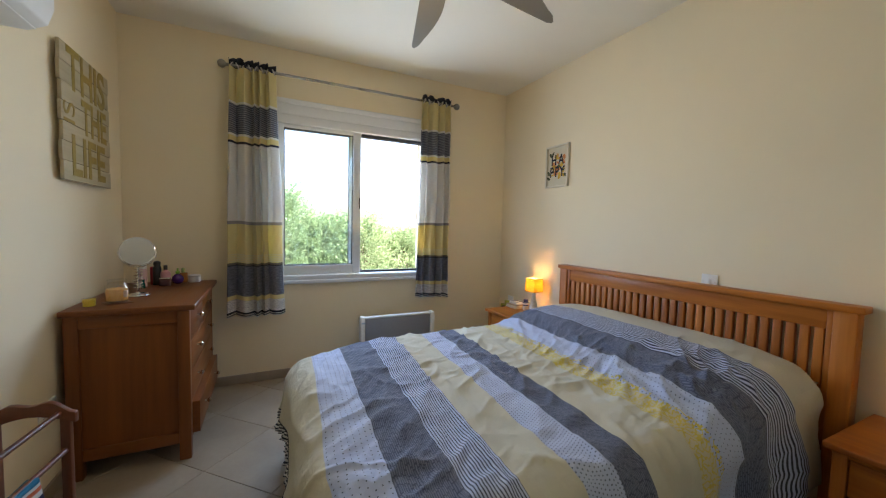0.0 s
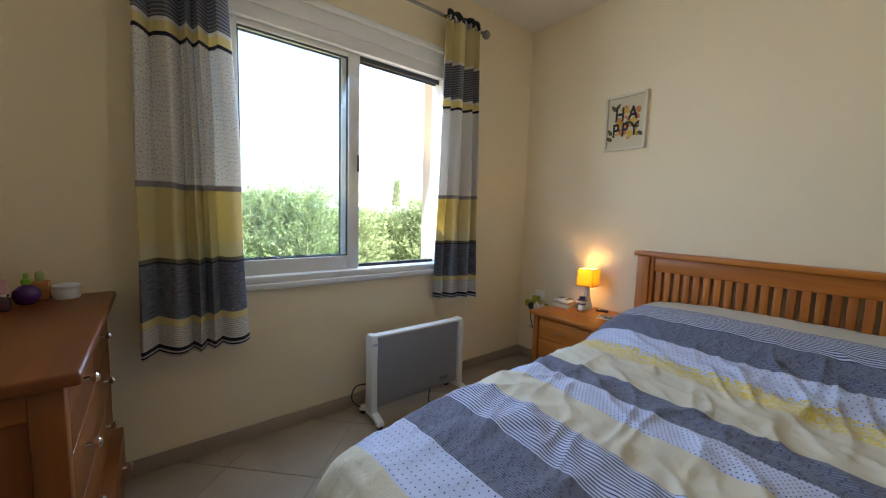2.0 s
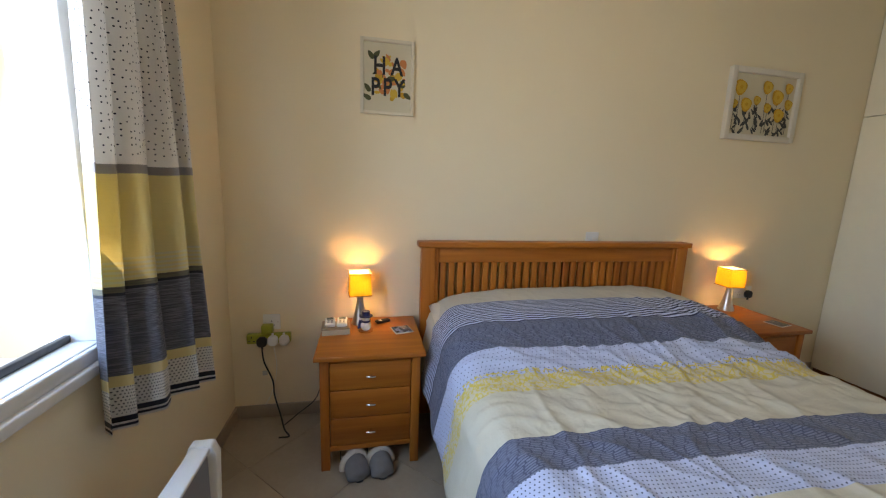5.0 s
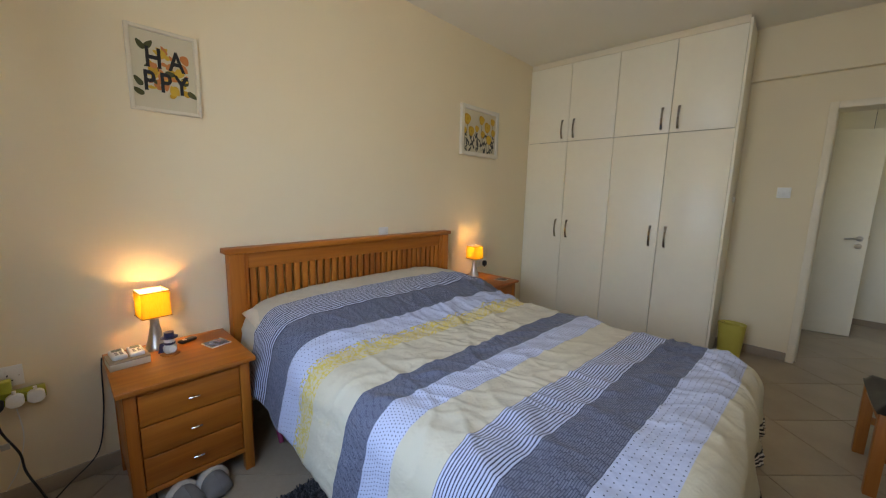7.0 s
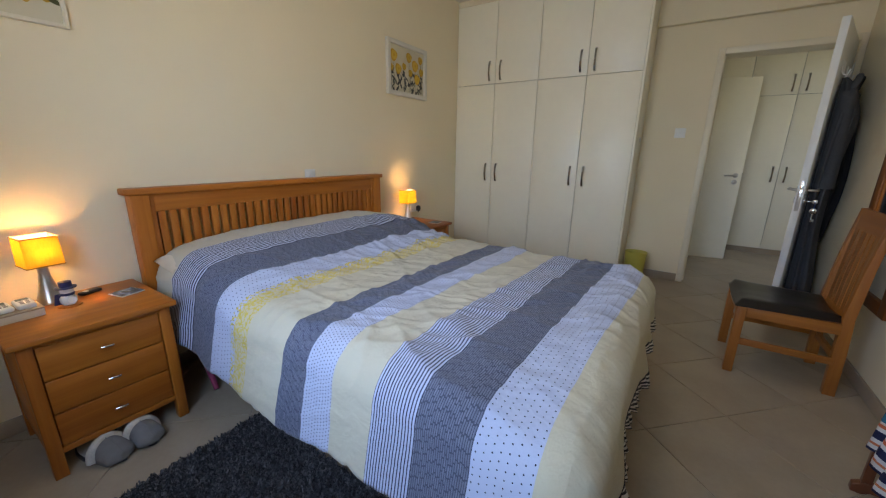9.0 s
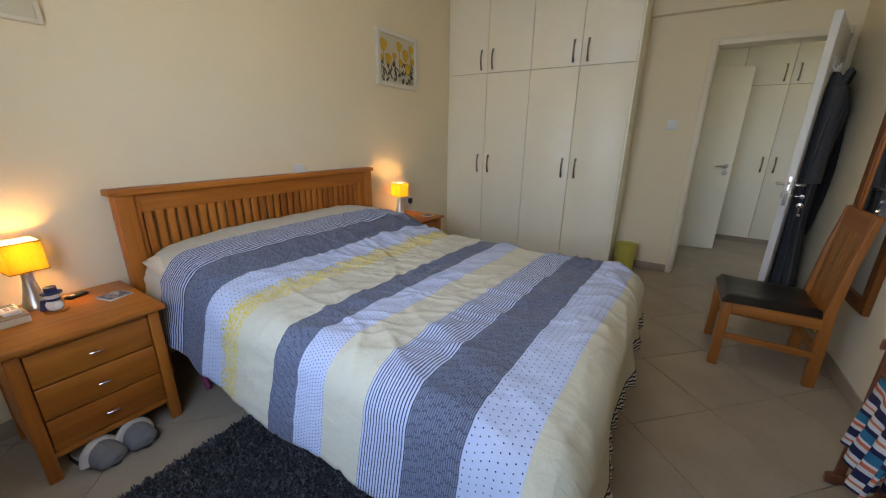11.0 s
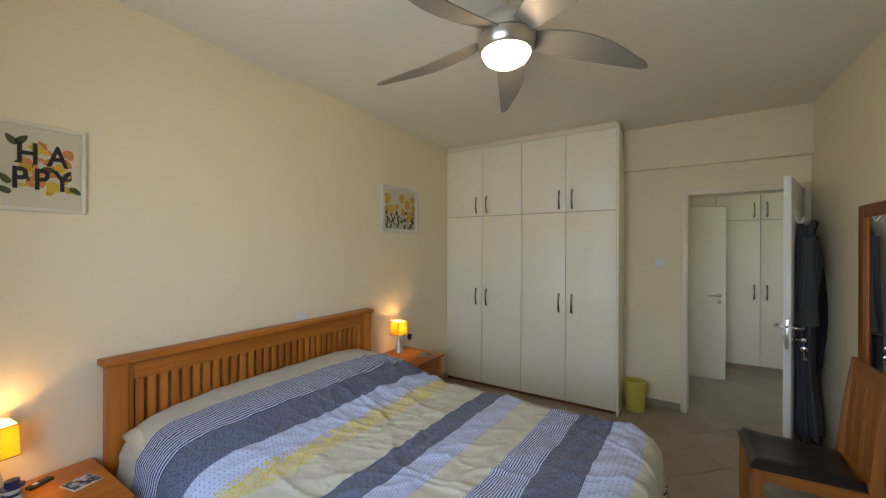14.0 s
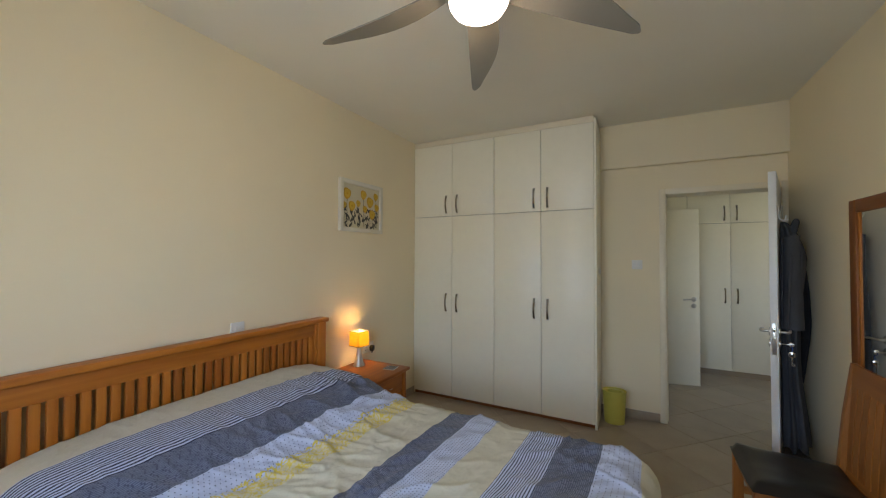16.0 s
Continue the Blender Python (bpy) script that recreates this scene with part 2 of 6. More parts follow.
_a, _b, _c = n_.new("ShaderNodeBsdfTransparent"), n_.new("ShaderNodeBsdfGlossy"), n_.new("ShaderNodeMixShader")
_a.inputs["Color"].default_value = (0.93, 0.97, 0.96, 1)
_b.inputs["Roughness"].default_value = 0.01
_c.inputs[0].default_value = 0.05
l_.new(_a.outputs[0], _c.inputs[1])
l_.new(_b.outputs[0], _c.inputs[2])
l_.new(_c.outputs[0], n_["Material Output"].inputs["Surface"])
MIRROR, n_, l_, b_ = material("silvered_mirror")
b_.inputs["Base Color"].default_value = (0.86, 0.88, 0.87, 1)
b_.inputs["Metallic"].default_value, b_.inputs["Roughness"].default_value = 1.0, 0.015

# ---- mesh tools ----


def part(name, bm, mat, parent=None, label=""):
    me = bpy.data.meshes.new(name)
    bm.to_mesh(me)
    bm.free()
    for mt in mat if isinstance(mat, (list, tuple)) else (mat,):
        me.materials.append(mt)
    ob = new(name, me)
    if parent is not None:
        ob.parent = parent
    if label:
        tagged(ob, label)
    return ob


def thing(name, m, label, category, group="", kind=""):
    ob = new(name)
    ob.matrix_world = m
    ob.empty_display_size = 0.1
    return tagged(ob, label, category, group, kind)


def at(x=0, y=0, z=0, rx=0, ry=0, rz=0):
    return pose(x, y, z, rx, ry, rz)


def smooth(bm, angle=40):
    bm.normal_update()
    for f in bm.faces:
        f.smooth = True
    for e in bm.edges:
        if len(e.link_faces) == 2 and e.calc_face_angle(0) > radians(angle):
            e.smooth = False
    return bm


def box(x0, x1, y0, y1, z0, z1, bevel=0.0, bm=None, seg=2):
    out = bm or bmesh.new()
    t = bmesh.new()
    bmesh.ops.create_cube(t, size=1)
    for v in t.verts:
        v.co = Vector(((x0 + x1) / 2 + v.co.x * (x1 - x0), (y0 + y1) / 2 + v.co.y * (y1 - y0), (z0 + z1) / 2 + v.co.z * (z1 - z0)))
    if bevel:
        bmesh.ops.bevel(t, geom=t.edges[:], offset=bevel, segments=seg, profile=0.5, affect="EDGES", clamp_overlap=True)
        smooth(t, 50)
    return merged(out, t)


def merged(out, t, m=None):
    """Adds the bmesh t to out and frees it."""
    if m is not None:
        bmesh.ops.transform(t, matrix=m, verts=t.verts[:])
    idx = {v: out.verts.new(v.co) for v in t.verts}
    for f in t.faces:
        nf = out.faces.new([idx[v] for v in f.verts])
        nf.smooth, nf.material_index = f.smooth, f.material_index
    for e in t.edges:
        if not e.smooth:
            ne = out.edges.get((idx[e.verts[0]], idx[e.verts[1]]))
            if ne:
                ne.smooth = False
    t.free()
    return out


def lathe(profile, seg=24, bm=None, m=None, cap=True):
    """Turns (radius, height) pairs round z."""
    t = bmesh.new()
    rings = []
    for r, z in profile:
        rings.append([t.verts.new((r * math.cos(2 * math.pi * i / seg), r * math.sin(2 * math.pi * i / seg), z)) for i in range(seg)])
    for a, c in zip(rings, rings[1:]):
        for i in range(seg):
            t.faces.new((a[i], a[(i + 1) % seg], c[(i + 1) % seg], c[i]))
    if cap:
        t.faces.new(rings[0][::-1])
        t.faces.new(rings[-1])
    smooth(t, 45)
    return merged(bm or bmesh.new(), t, m)


def tube(points, r, seg=8, bm=None, taper=None):
    """A round bar along points."""
    t = bmesh.new()
    pts = [Vector(p) for p in points]
    rings = []
    side = None
    for i, p in enumerate(pts):
        d = (pts[min(i + 1, len(pts) - 1)] - pts[max(i - 1, 0)]).normalized()
        if side is None:
            side = d.orthogonal().normalized()
        else:
            side = (side - d * side.dot(d)).normalized()
        up = d.cross(side)
        rr = r if taper is None else r + (taper - r) * i / (len(pts) - 1)
        rings.append([t.verts.new(p + rr * (math.cos(2 * math.pi * k / seg) * side + math.sin(2 * math.pi * k / seg) * up)) for k in range(seg)])
    for a, c in zip(rings, rings[1:]):
        for i in range(seg):
            t.faces.new((a[i], a[(i + 1) % seg], c[(i + 1) % seg], c[i]))
    t.faces.new(rings[0][::-1])
    t.faces.new(rings[-1])
    smooth(t, 50)
    return merged(bm or bmesh.new(), t)


def curve_points(ctrl, n=8):
    """A smooth line through control points."""
    p = [Vector(c) for c in ctrl]
    p = [2 * p[0] - p[1]] + p + [2 * p[-1] - p[-2]]
    out = []
    for i in range(1, len(p) - 2):
        for k in range(n):
            t = k / n
            a, b, c, d = p[i - 1], p[i], p[i + 1], p[i + 2]
            out.append(0.5 * (2 * b + (c - a) * t + (2 * a - 5 * b + 4 * c - d) * t * t + (3 * b - a - 3 * c + d) * t ** 3))
    out.append(p[-2])
    return out


def extruded(outline, thick, axis=2, bevel=0.0, bm=None, m=None):
    """A flat outline (list of 2D points) with thickness along an axis from 0."""
    t = bmesh.new()

    def place(a, b, h):
        return ((a, b, h), (a, h, b), (h, a, b))[{2: 0, 1: 1, 0: 2}[axis]]
    lo = [t.verts.new(place(a, b, 0)) for a, b in outline]
    hi = [t.verts.new(place(a, b, thick)) for a, b in outline]
    t.faces.new(lo)
    t.faces.new(hi)
    k = len(lo)
    for i in range(k):
        t.faces.new((lo[i], lo[(i + 1) % k], hi[(i + 1) % k], hi[i]))
    bmesh.ops.recalc_face_normals(t, faces=t.faces[:])
    if bevel:
        bmesh.ops.bevel(t, geom=[e for e in t.edges if len(e.link_faces) == 2 and e.calc_face_angle(0) > 0.6], offset=bevel, segments=2, profile=0.5, affect="EDGES", clamp_overlap=True)
    smooth(t, 40)
    return merged(bm or bmesh.new(), t, m)


def lettering(text, size, m, mat, parent, name="lettering", depth=0.0006, sx=1.0, bold=0.0):
    """Words in the built-in font, as a mesh."""
    cu = bpy.data.curves.new(name, "FONT")
    cu.body, cu.size, cu.extrude, cu.align_x, cu.align_y = text, size, depth, "CENTER", "CENTER"
    cu.offset = bold
    tmp = bpy.data.objects.new(name, cu)
    scene.collection.objects.link(tmp)
    me = bpy.data.meshes.new_from_object(tmp)
    bpy.data.objects.remove(tmp)
    me.materials.clear()
    me.materials.append(mat)
    ob = new(name, me)
    me.transform(m @ Matrix.Diagonal((sx, 1, 1, 1)))
    ob.parent = parent
    return ob


def structure(name, bm, mat, label, category, parent=None):
    return tagged(part(name, bm, mat, parent), label, category, kind="structure")


# ---- room plan ----
XE, XW, YN, YS, H = 2.945, -0.295, 5.76, 1.205, 2.73
WX0, WX1, WZ0, WZ1 = 0.66, 2.045, 0.82, 2.31
DX0, DX1, DZ = -0.255, 0.545, 2.05
T = 0.2

structure("wall_east", box(XE, XE + T, -1.6, YN + 0.26, -0.05, H), WALL, "smooth cream painted wall behind the bed", "wall")
structure("wall_west", box(XW - T, XW, YS - 0.2, YN + 0.26, -0.05, H), WALL, "cream painted wall beside the chest of drawers", "wall")
bm = box(XW, WX0, YN, YN + 0.26, -0.05, H)
box(WX1, XE, YN, YN + 0.26, -0.05, H, bm=bm)
box(WX0, WX1, YN, YN + 0.26, -0.05, WZ0, bm=bm)
box(WX0, WX1, YN, YN + 0.26, WZ1, H, bm=bm)
structure("wall_north", bm, WALL, "cream painted wall with a sliding window", "wall")
bm = box(DX1 + 0.03, XE, YS - 0.2, YS, -0.05, H)
box(XW, DX0 - 0.03, YS - 0.2, YS, -0.05, H, bm=bm)
box(DX0 - 0.03, DX1 + 0.03, YS - 0.2, YS, DZ + 0.03, H, bm=bm)
structure("wall_south", bm, WALL, "cream painted wall with the bedroom doorway", "wall")
structure("beam", box(XW, 1.088, YS, YS + 0.06, 2.32, H, 0.004), WALL, "cream plastered beam above the doorway", "beam")
structure("ceiling", box(XW - T, XE + T, -1.6, YN + 0.26, H, H + 0.2), CEIL, "white painted flat ceiling", "ceiling")
# hall: unseen outer walls close it, the west opening is added for daylight
structure("wall_hall_south", box(-2.4, XE, -1.6, -1.4, -0.05, H), WALL, "plain hall wall", "wall")
structure("wall_hall_east", box(1.15, 1.3, -1.4, YS - 0.2, -0.05, H), WALL, "plain hall wall", "wall")
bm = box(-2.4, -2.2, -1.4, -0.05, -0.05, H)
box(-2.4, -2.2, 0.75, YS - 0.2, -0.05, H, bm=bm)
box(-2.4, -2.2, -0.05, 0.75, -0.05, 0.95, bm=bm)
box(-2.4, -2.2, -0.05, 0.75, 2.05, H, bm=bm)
structure("wall_hall_west", bm, WALL, "unseen hall wall with an opening added for daylight", "wall")
structure("wall_hall_north", box(-2.4, XW - T, YS - 0.2, YS, -0.05, H), WALL, "plain hall wall", "wall")
structure("ceiling_hall", box(-2.4, XW - T, -1.6, YS, H, H + 0.2), CEIL, "white painted hall ceiling", "ceiling")

bm = box(XW - T, XE + T, YS, YN + 0.26, -0.12, -0.004)
box(-2.4, XE + T, -1.6, YS, -0.12, -0.004, bm=bm)
floor = structure("floor", bm, GROUT, "beige floor tiles laid diagonally with grey grout", "floor")
bm = box(XW, DX0 - 0.09, YS, YS + 0.012, 0, 0.075, 0.002)
box(DX1 + 0.055, 1.09, YS, YS + 0.012, 0, 0.075, 0.002, bm=bm)
structure("baseboard_south", bm, SKIRT, "beige tile skirting", "baseboard")
structure("baseboard_east", box(XE - 0.012, XE, 1.64, YN, 0, 0.075, 0.002), SKIRT, "beige tile skirting", "baseboard")
structure("baseboard_north", box(XW, XE - 0.012, YN - 0.012, YN, 0, 0.075, 0.002), SKIRT, "beige tile skirting", "baseboard")
structure("baseboard_west", box(XW, XW + 0.012, YS + 0.012, YN - 0.012, 0, 0.075, 0.002), SKIRT, "beige tile skirting", "baseboard")

# ---- window ----
win = thing("window_1", at(0, 0, 0), "white aluminium sliding window with one half slid open", "window", kind="structure")
FY = YN + 0.012
bm = box(WX0, WX1, FY - 0.02, FY + 0.10, WZ0, WZ0 + 0.055, 0.004)
box(WX0, WX1, FY - 0.02, FY + 0.10, WZ1 - 0.17, WZ1 - 0.10, 0.004, bm=bm)
box(WX0, WX0 + 0.045, FY - 0.02, FY + 0.10, WZ0 + 0.055, WZ1 - 0.17, 0.004, bm=bm)
box(WX1 - 0.045, WX1, FY - 0.02, FY + 0.10, WZ0 + 0.055, WZ1 - 0.17, 0.004, bm=bm)
part("window_frame", bm, ALU, win)
bm = box(WX0 - 0.03, WX1 + 0.03, FY - 0.045, FY - 0.018, WZ0 - 0.018, WZ0 + 0.014, 0.006)
box(WX0 - 0.03, WX1 + 0.03, FY - 0.034, FY - 0.018, WZ0 + 0.014, WZ0 + 0.052, 0.005, bm=bm)
part("window_sill", bm, ALU, win)
bm = box(WX0 - 0.02, WX1 + 0.02, FY - 0.03, FY + 0.2, WZ1 - 0.10, WZ1, 0.005)
box(WX0 - 0.03, WX1 + 0.03, FY - 0.05, FY - 0.028, WZ1 - 0.02, WZ1 + 0.02, 0.008, bm=bm)
part("shutter_box", bm, ALU, win, "white shutter box cover above the window")


RUBBER = plain("dark_rubber_and_groove_shade", (0.05, 0.055, 0.065), 0.6, bump=0)


def sash(x0, x1, y0, name):
    z0, z1 = WZ0 + 0.05, WZ1 - 0.172
    w = 0.07
    bm = box(x0, x0 + w, y0, y0 + 0.03, z0, z1, 0.004)
    box(x1 - w, x1, y0, y0 + 0.03, z0, z1, 0.004, bm=bm)
    box(x0 + w, x1 - w, y0, y0 + 0.03, z0, z0 + 0.085, 0.004, bm=bm)
    box(x0 + w, x1 - w, y0, y0 + 0.03, z1 - 0.03, z1, 0.004, bm=bm)
    s = part(name, bm, ALU, win)
    p = part("pane", box(x0 + w - 0.005, x1 - w + 0.005, y0 + 0.012, y0 + 0.018, z0 + 0.08, z1 - 0.025), PANE, s)
    p.visible_shadow = False
    for ya in (y0 + 0.0085, y0 + 0.0185):
        g = box(x0 + w, x0 + w + 0.007, ya, ya + 0.003, z0 + 0.085, z1 - 0.03)
        box(x1 - w - 0.007, x1 - w, ya, ya + 0.003, z0 + 0.085, z1 - 0.03, bm=g)
        box(x0 + w + 0.007, x1 - w - 0.007, ya, ya + 0.003, z0 + 0.085, z0 + 0.092, bm=g)
        box(x0 + w + 0.007, x1 - w - 0.007, ya, ya + 0.003, z1 - 0.037, z1 - 0.03, bm=g)
        part("gasket", g, RUBBER, s, "dark grey rubber glazing gasket")
    return s


s1 = sash(WX0 + 0.03, 1.40, FY + 0.005, "sash")
sash(WX0 + 0.03, 1.375, FY + 0.05, "sash")
part("latch", box(1.385, 1.397, FY - 0.004, FY + 0.006, 1.46, 1.56, 0.003), GAP, s1, "dark recessed sash latch")
bm = box(1.41, WX1 - 0.045, FY + 0.045, FY + 0.06, WZ0 + 0.055, WZ0 + 0.075, 0.002)
part("brush_seal", bm, BLACK, win, "black brush seal in the sill track")
# dark bars put the shade of the top track's grooves into colour
bm = box(1.41, WX1 - 0.045, FY + 0.02, FY + 0.03, WZ1 - 0.2, WZ1 - 0.172, 0.002)
box(1.41, WX1 - 0.045, FY + 0.06, FY + 0.07, WZ1 - 0.2, WZ1 - 0.172, 0.002, bm=bm)
part("track", bm, RUBBER, win)

# ---- curtains ----
YEL, GRYD, OFFW, INK = (0.80, 0.68, 0.32), (0.12, 0.125, 0.15), (0.80, 0.77, 0.72), (0.02, 0.022, 0.035)
CURTAIN = fabric_bands(
    "striped_curtain_cotton",
    [(0.5, OFFW), (0.60, INK), (0.622, OFFW), (0.712, YEL), (0.745, GRYD), (0.972, (0.05, 0.052, 0.065)), (0.995, (0.74, 0.70, 0.52)), (1.06, YEL), (1.295, (0.33, 0.31, 0.31)), (1.317, OFFW), (1.90, INK), (1.914, YEL), (1.96, OFFW), (1.972, GRYD), (2.19, OFFW), (2.21, YEL), (2.462, INK)],
    0.5, 2.6,
    [("scatter", [(1.33, 1.90)], INK, 0.0195, 0.12), ("lines", [(0.995, 1.06)], YEL, 0.013, 0.5), ("lines", [(1.972, 2.19)], (0.34, 0.34, 0.36), 0.016, 0.34),
     ("streaks", [(0.745, 0.972)], (0.36, 0.36, 0.40), 0.5, 0.75), ("dots", [(0.63, 0.708)], INK, 0.0098, 0.22),
     ("slub", [(0.98, 1.295), (2.21, 2.462)], (0.62, 0.55, 0.30), 0.4, 0.5), ("lines", [(0.5, 0.60)], INK, 0.016, 0.5)],
    1, sheer=0.34)


def curtain(x0, x1, pleats, phase, seed, swing=0.0, kick=0.035, splay=0.13, drift=0.0, hem=0.585):
    rnd = random.Random(seed)
    root = thing("curtain", at((x0 + x1) / 2, YN - 0.115, 0), "grey, yellow and white striped eyelet curtain drawn to the side", "curtain", "window curtains")
    w, nu, nv = x1 - x0, pleats * 22, 44
    bm = bmesh.new()
    uv = bm.loops.layers.uv.new("cloth")
    grid, coords = [], {}
    for j in range(nv + 1):
        f = j / nv
        z = 2.525 - f * (2.525 - hem)
        row = []
        for i in range(nu + 1):
            u = i / nu
            ph = 2 * math.pi * pleats * (u + 0.055 * math.sin(u * 9 + seed) + 0.03 * noise.noise((u * 5, f * 1.2, seed))) + phase
            amp = (0.048 + 0.006 * f) * (0.75 + 0.6 * noise.noise((u * 4, f * 0.9, seed + 2)))
            flare = 1.0 + splay * f
            x = (u - 0.5) * w * flare + drift * f + 0.008 * math.sin(ph + 0.6) * (1 - 0.3 * f) + 0.012 * noise.noise((u * 6, f * 3, seed + 3))
            y = amp * (0.9 - 1.7 * abs(math.sin(ph / 2)) ** 0.85) - kick * f - swing * (u - 0.5) * f + 0.02 * noise.noise((u * 4, f * 2.3, seed + 9)) * f
            zz = z + (0.02 * math.sin(ph + 1.2) if j == 0 else 0) + 0.012 * noise.noise((u * 3, 7, seed)) * f
            v = bm.verts.new((x, y, zz))
            coords[v] = (u * w * 2.6, 2.525 - f * 1.94)
            row.append(v)
        grid.append(row)
    for a, c in zip(grid, grid[1:]):
        for i in range(nu):
            fc = bm.faces.new((a[i], c[i], c[i + 1], a[i + 1]))
            fc.smooth = True
            for lp in fc.loops:
                lp[uv].uv = coords[lp.vert]
    ob = part("drape", bm, CURTAIN, root)
    md = ob.modifiers.new("thick", "SOLIDIFY")
    md.thickness = 0.002
    for k in range(pleats + 3):
        u = (k + 0.5) / (pleats + 3)
        t = bmesh.new()
        ring = [(0.022 + 0.005 * math.cos(a), 0.005 * math.sin(a)) for a in [2 * math.pi * q / 6 for q in range(7)]]
        lathe(ring, 14, t, cap=False)
        bmesh.ops.transform(t, matrix=at((u - 0.5) * w, 0, 2.478, 0, 90 + 25 * (-1) ** k, 0), verts=t.verts[:])
        part("eyelet", t, STEEL, root)
    return root


curtain(0.375, 0.70, 5, 0.4, 1, splay=0.27, drift=0.018)
curtain(1.93, 2.24, 4, -1.5, 5, 0.18, 0.0, -0.08, -0.015, 0.635)
rod = thing("curtain_rod", at(0, YN - 0.115, 2.478), "brushed steel curtain rod with ball finials", "curtain rod")
part("pole", tube([(0.36, 0, 0), (2.26, 0, 0)], 0.0105, 12), DARKST, rod)
for x in (0.335, 2.29):
    prof = [(0.001, -0.03)] + [(0.03 * math.cos(a), 0.03 * math.sin(a)) for a in [math.pi * (k / 8 - 0.5) for k in range(1, 8)]] + [(0.001, 0.03)]
    part("finial", lathe(prof, 18, m=at(x, 0, 0, 0, 90, 0)), DARKST, rod)
for x in (0.42, 2.20):
    bm = tube([(x, 0, 0), (x, 0.108, 0)], 0.007, 10)
    lathe([(0.026, 0), (0.026, 0.006), (0.018, 0.010)], 16, bm, at(x, 0.115, 0, 90, 0, 0))
    part("bracket", bm, STEEL, rod)

# ---- wardrobes ----


def bow_handle(parent, x, y, z, length=0.19):
    pts = [(x, y, z - length / 2), (x, y + 0.012, z - length / 2 + 0.006), (x, y + 0.028, z - length / 4), (x, y + 0.034, z), (x, y + 0.028, z + length / 4), (x, y + 0.012, z + length / 2 - 0.006), (x, y, z + length / 2)]
    bm = bmesh.new()
    pts = curve_points(pts, 4)
    t = bmesh.new()
    rows = []
    for k, p in enumerate(pts):
        f = abs(k / (len(pts) - 1) - 0.5) * 2
        w = 0.0075 + 0.006 * f ** 2
        rows.append([t.verts.new(p + Vector((a * w, b * 0.003, 0))) for a, b in ((-1, -1), (1, -1), (1, 1), (-1, 1))])
    for a, c in zip(rows, rows[1:]):
        for i in range(4):
            t.faces.new((a[i], a[(i + 1) % 4], c[(i + 1) % 4], c[i]))
    t.faces.new(rows[0][::-1])
    t.faces.new(rows[-1])
    merged(bm, t)
    return part("handle", smooth(bm, 60), HANDLE, parent, "curved chrome bow handle")


def wardrobe(name, xs, y_front, y_back, z_split, z_top, z_low, pairs, label, end_panel=None):
    root = thing(name, at(0, 0, 0), label, "wardrobe")
    bm = box(xs[0], xs[-1], y_back, y_front - 0.022, z_low, z_top + 0.0)
    part("carcass", bm, LACQUER, root)
    part("plinth", box(xs[0] + 0.005, xs[-1] - 0.005, y_back, y_front - 0.03, 0, z_low), PINE_X if z_low < 0.05 else SKIRT, root)
    # dark sheet behind the doors: shade of the gaps in colour, and brown edging
    part("edge_and_gap_shade", box(xs[0] + 0.01, xs[-1] - 0.01, y_front - 0.0218, y_front - 0.0205, z_low + 0.01, z_top - 0.01), GAP, root)
    g = 0.0022
    for a, c in zip(xs, xs[1:]):
        k = xs.index(a)
        for z0, z1, zh in ((z_low + 0.004, z_split - g, 1.005), (z_split + g, z_top - 0.004, z_split + 0.125)):
            d = part("door", box(a + g, c - g, y_front - 0.02, y_front, z0, z1, 0.0018), LACQUER, root)
            hx = c - 0.062 if pairs[k] > 0 else a + 0.062
            bow_handle(d, hx, y_front, zh)
    return root


ward = wardrobe("wardrobe", [1.105, 1.564, 2.022, 2.483, 2.943], 1.637, YS, 1.907, 2.672, 0.035, [1, -1, 1, -1], "tall ivory built-in wardrobe with eight doors")
part("end_panel", box(1.086, 1.104, YS + 0.001, 1.645, 0, 2.70, 0.002), LACQUER, ward)
part("cornice", box(1.105, 2.943, YS + 0.062, 1.632, 2.673, H - 0.002, 0.002), CREAMD, ward)
hall_ward = wardrobe("wardrobe", [-1.17, -0.72, -0.27, 0.18, 0.63], -0.66, -1.25, 1.918, 2.60, 0.07, [-1, 1, -1, 1], "ivory built-in hall wardrobe with steel bow handles")

# ---- doors ----


def lever(parent, x, y, z, side, turn):
    """A lever handle on a rose, with the key rose below it; side is the sign of the face along y, turn the sign along x."""
    bm = lathe([(0.026, 0), (0.026, 0.006), (0.022, 0.009)], 20, m=at(x, y, z, -90 * side, 0, 0))
    tube(curve_points([(x, y, z), (x, y + side * 0.035, z), (x + turn * 0.012, y + side * 0.05, z), (x + turn * 0.06, y + side * 0.052, z + 0.002), (x + turn * 0.12, y + side * 0.05, z - 0.004)], 4), 0.009, 10, bm)
    part("door_handle", bm, STEEL, parent, "brushed steel lever handle")
    part("key_rose", lathe([(0.026, 0), (0.026, 0.006), (0.022, 0.009)], 20, m=at(x, y, z - 0.075, -90 * side, 0, 0)), STEEL, parent)


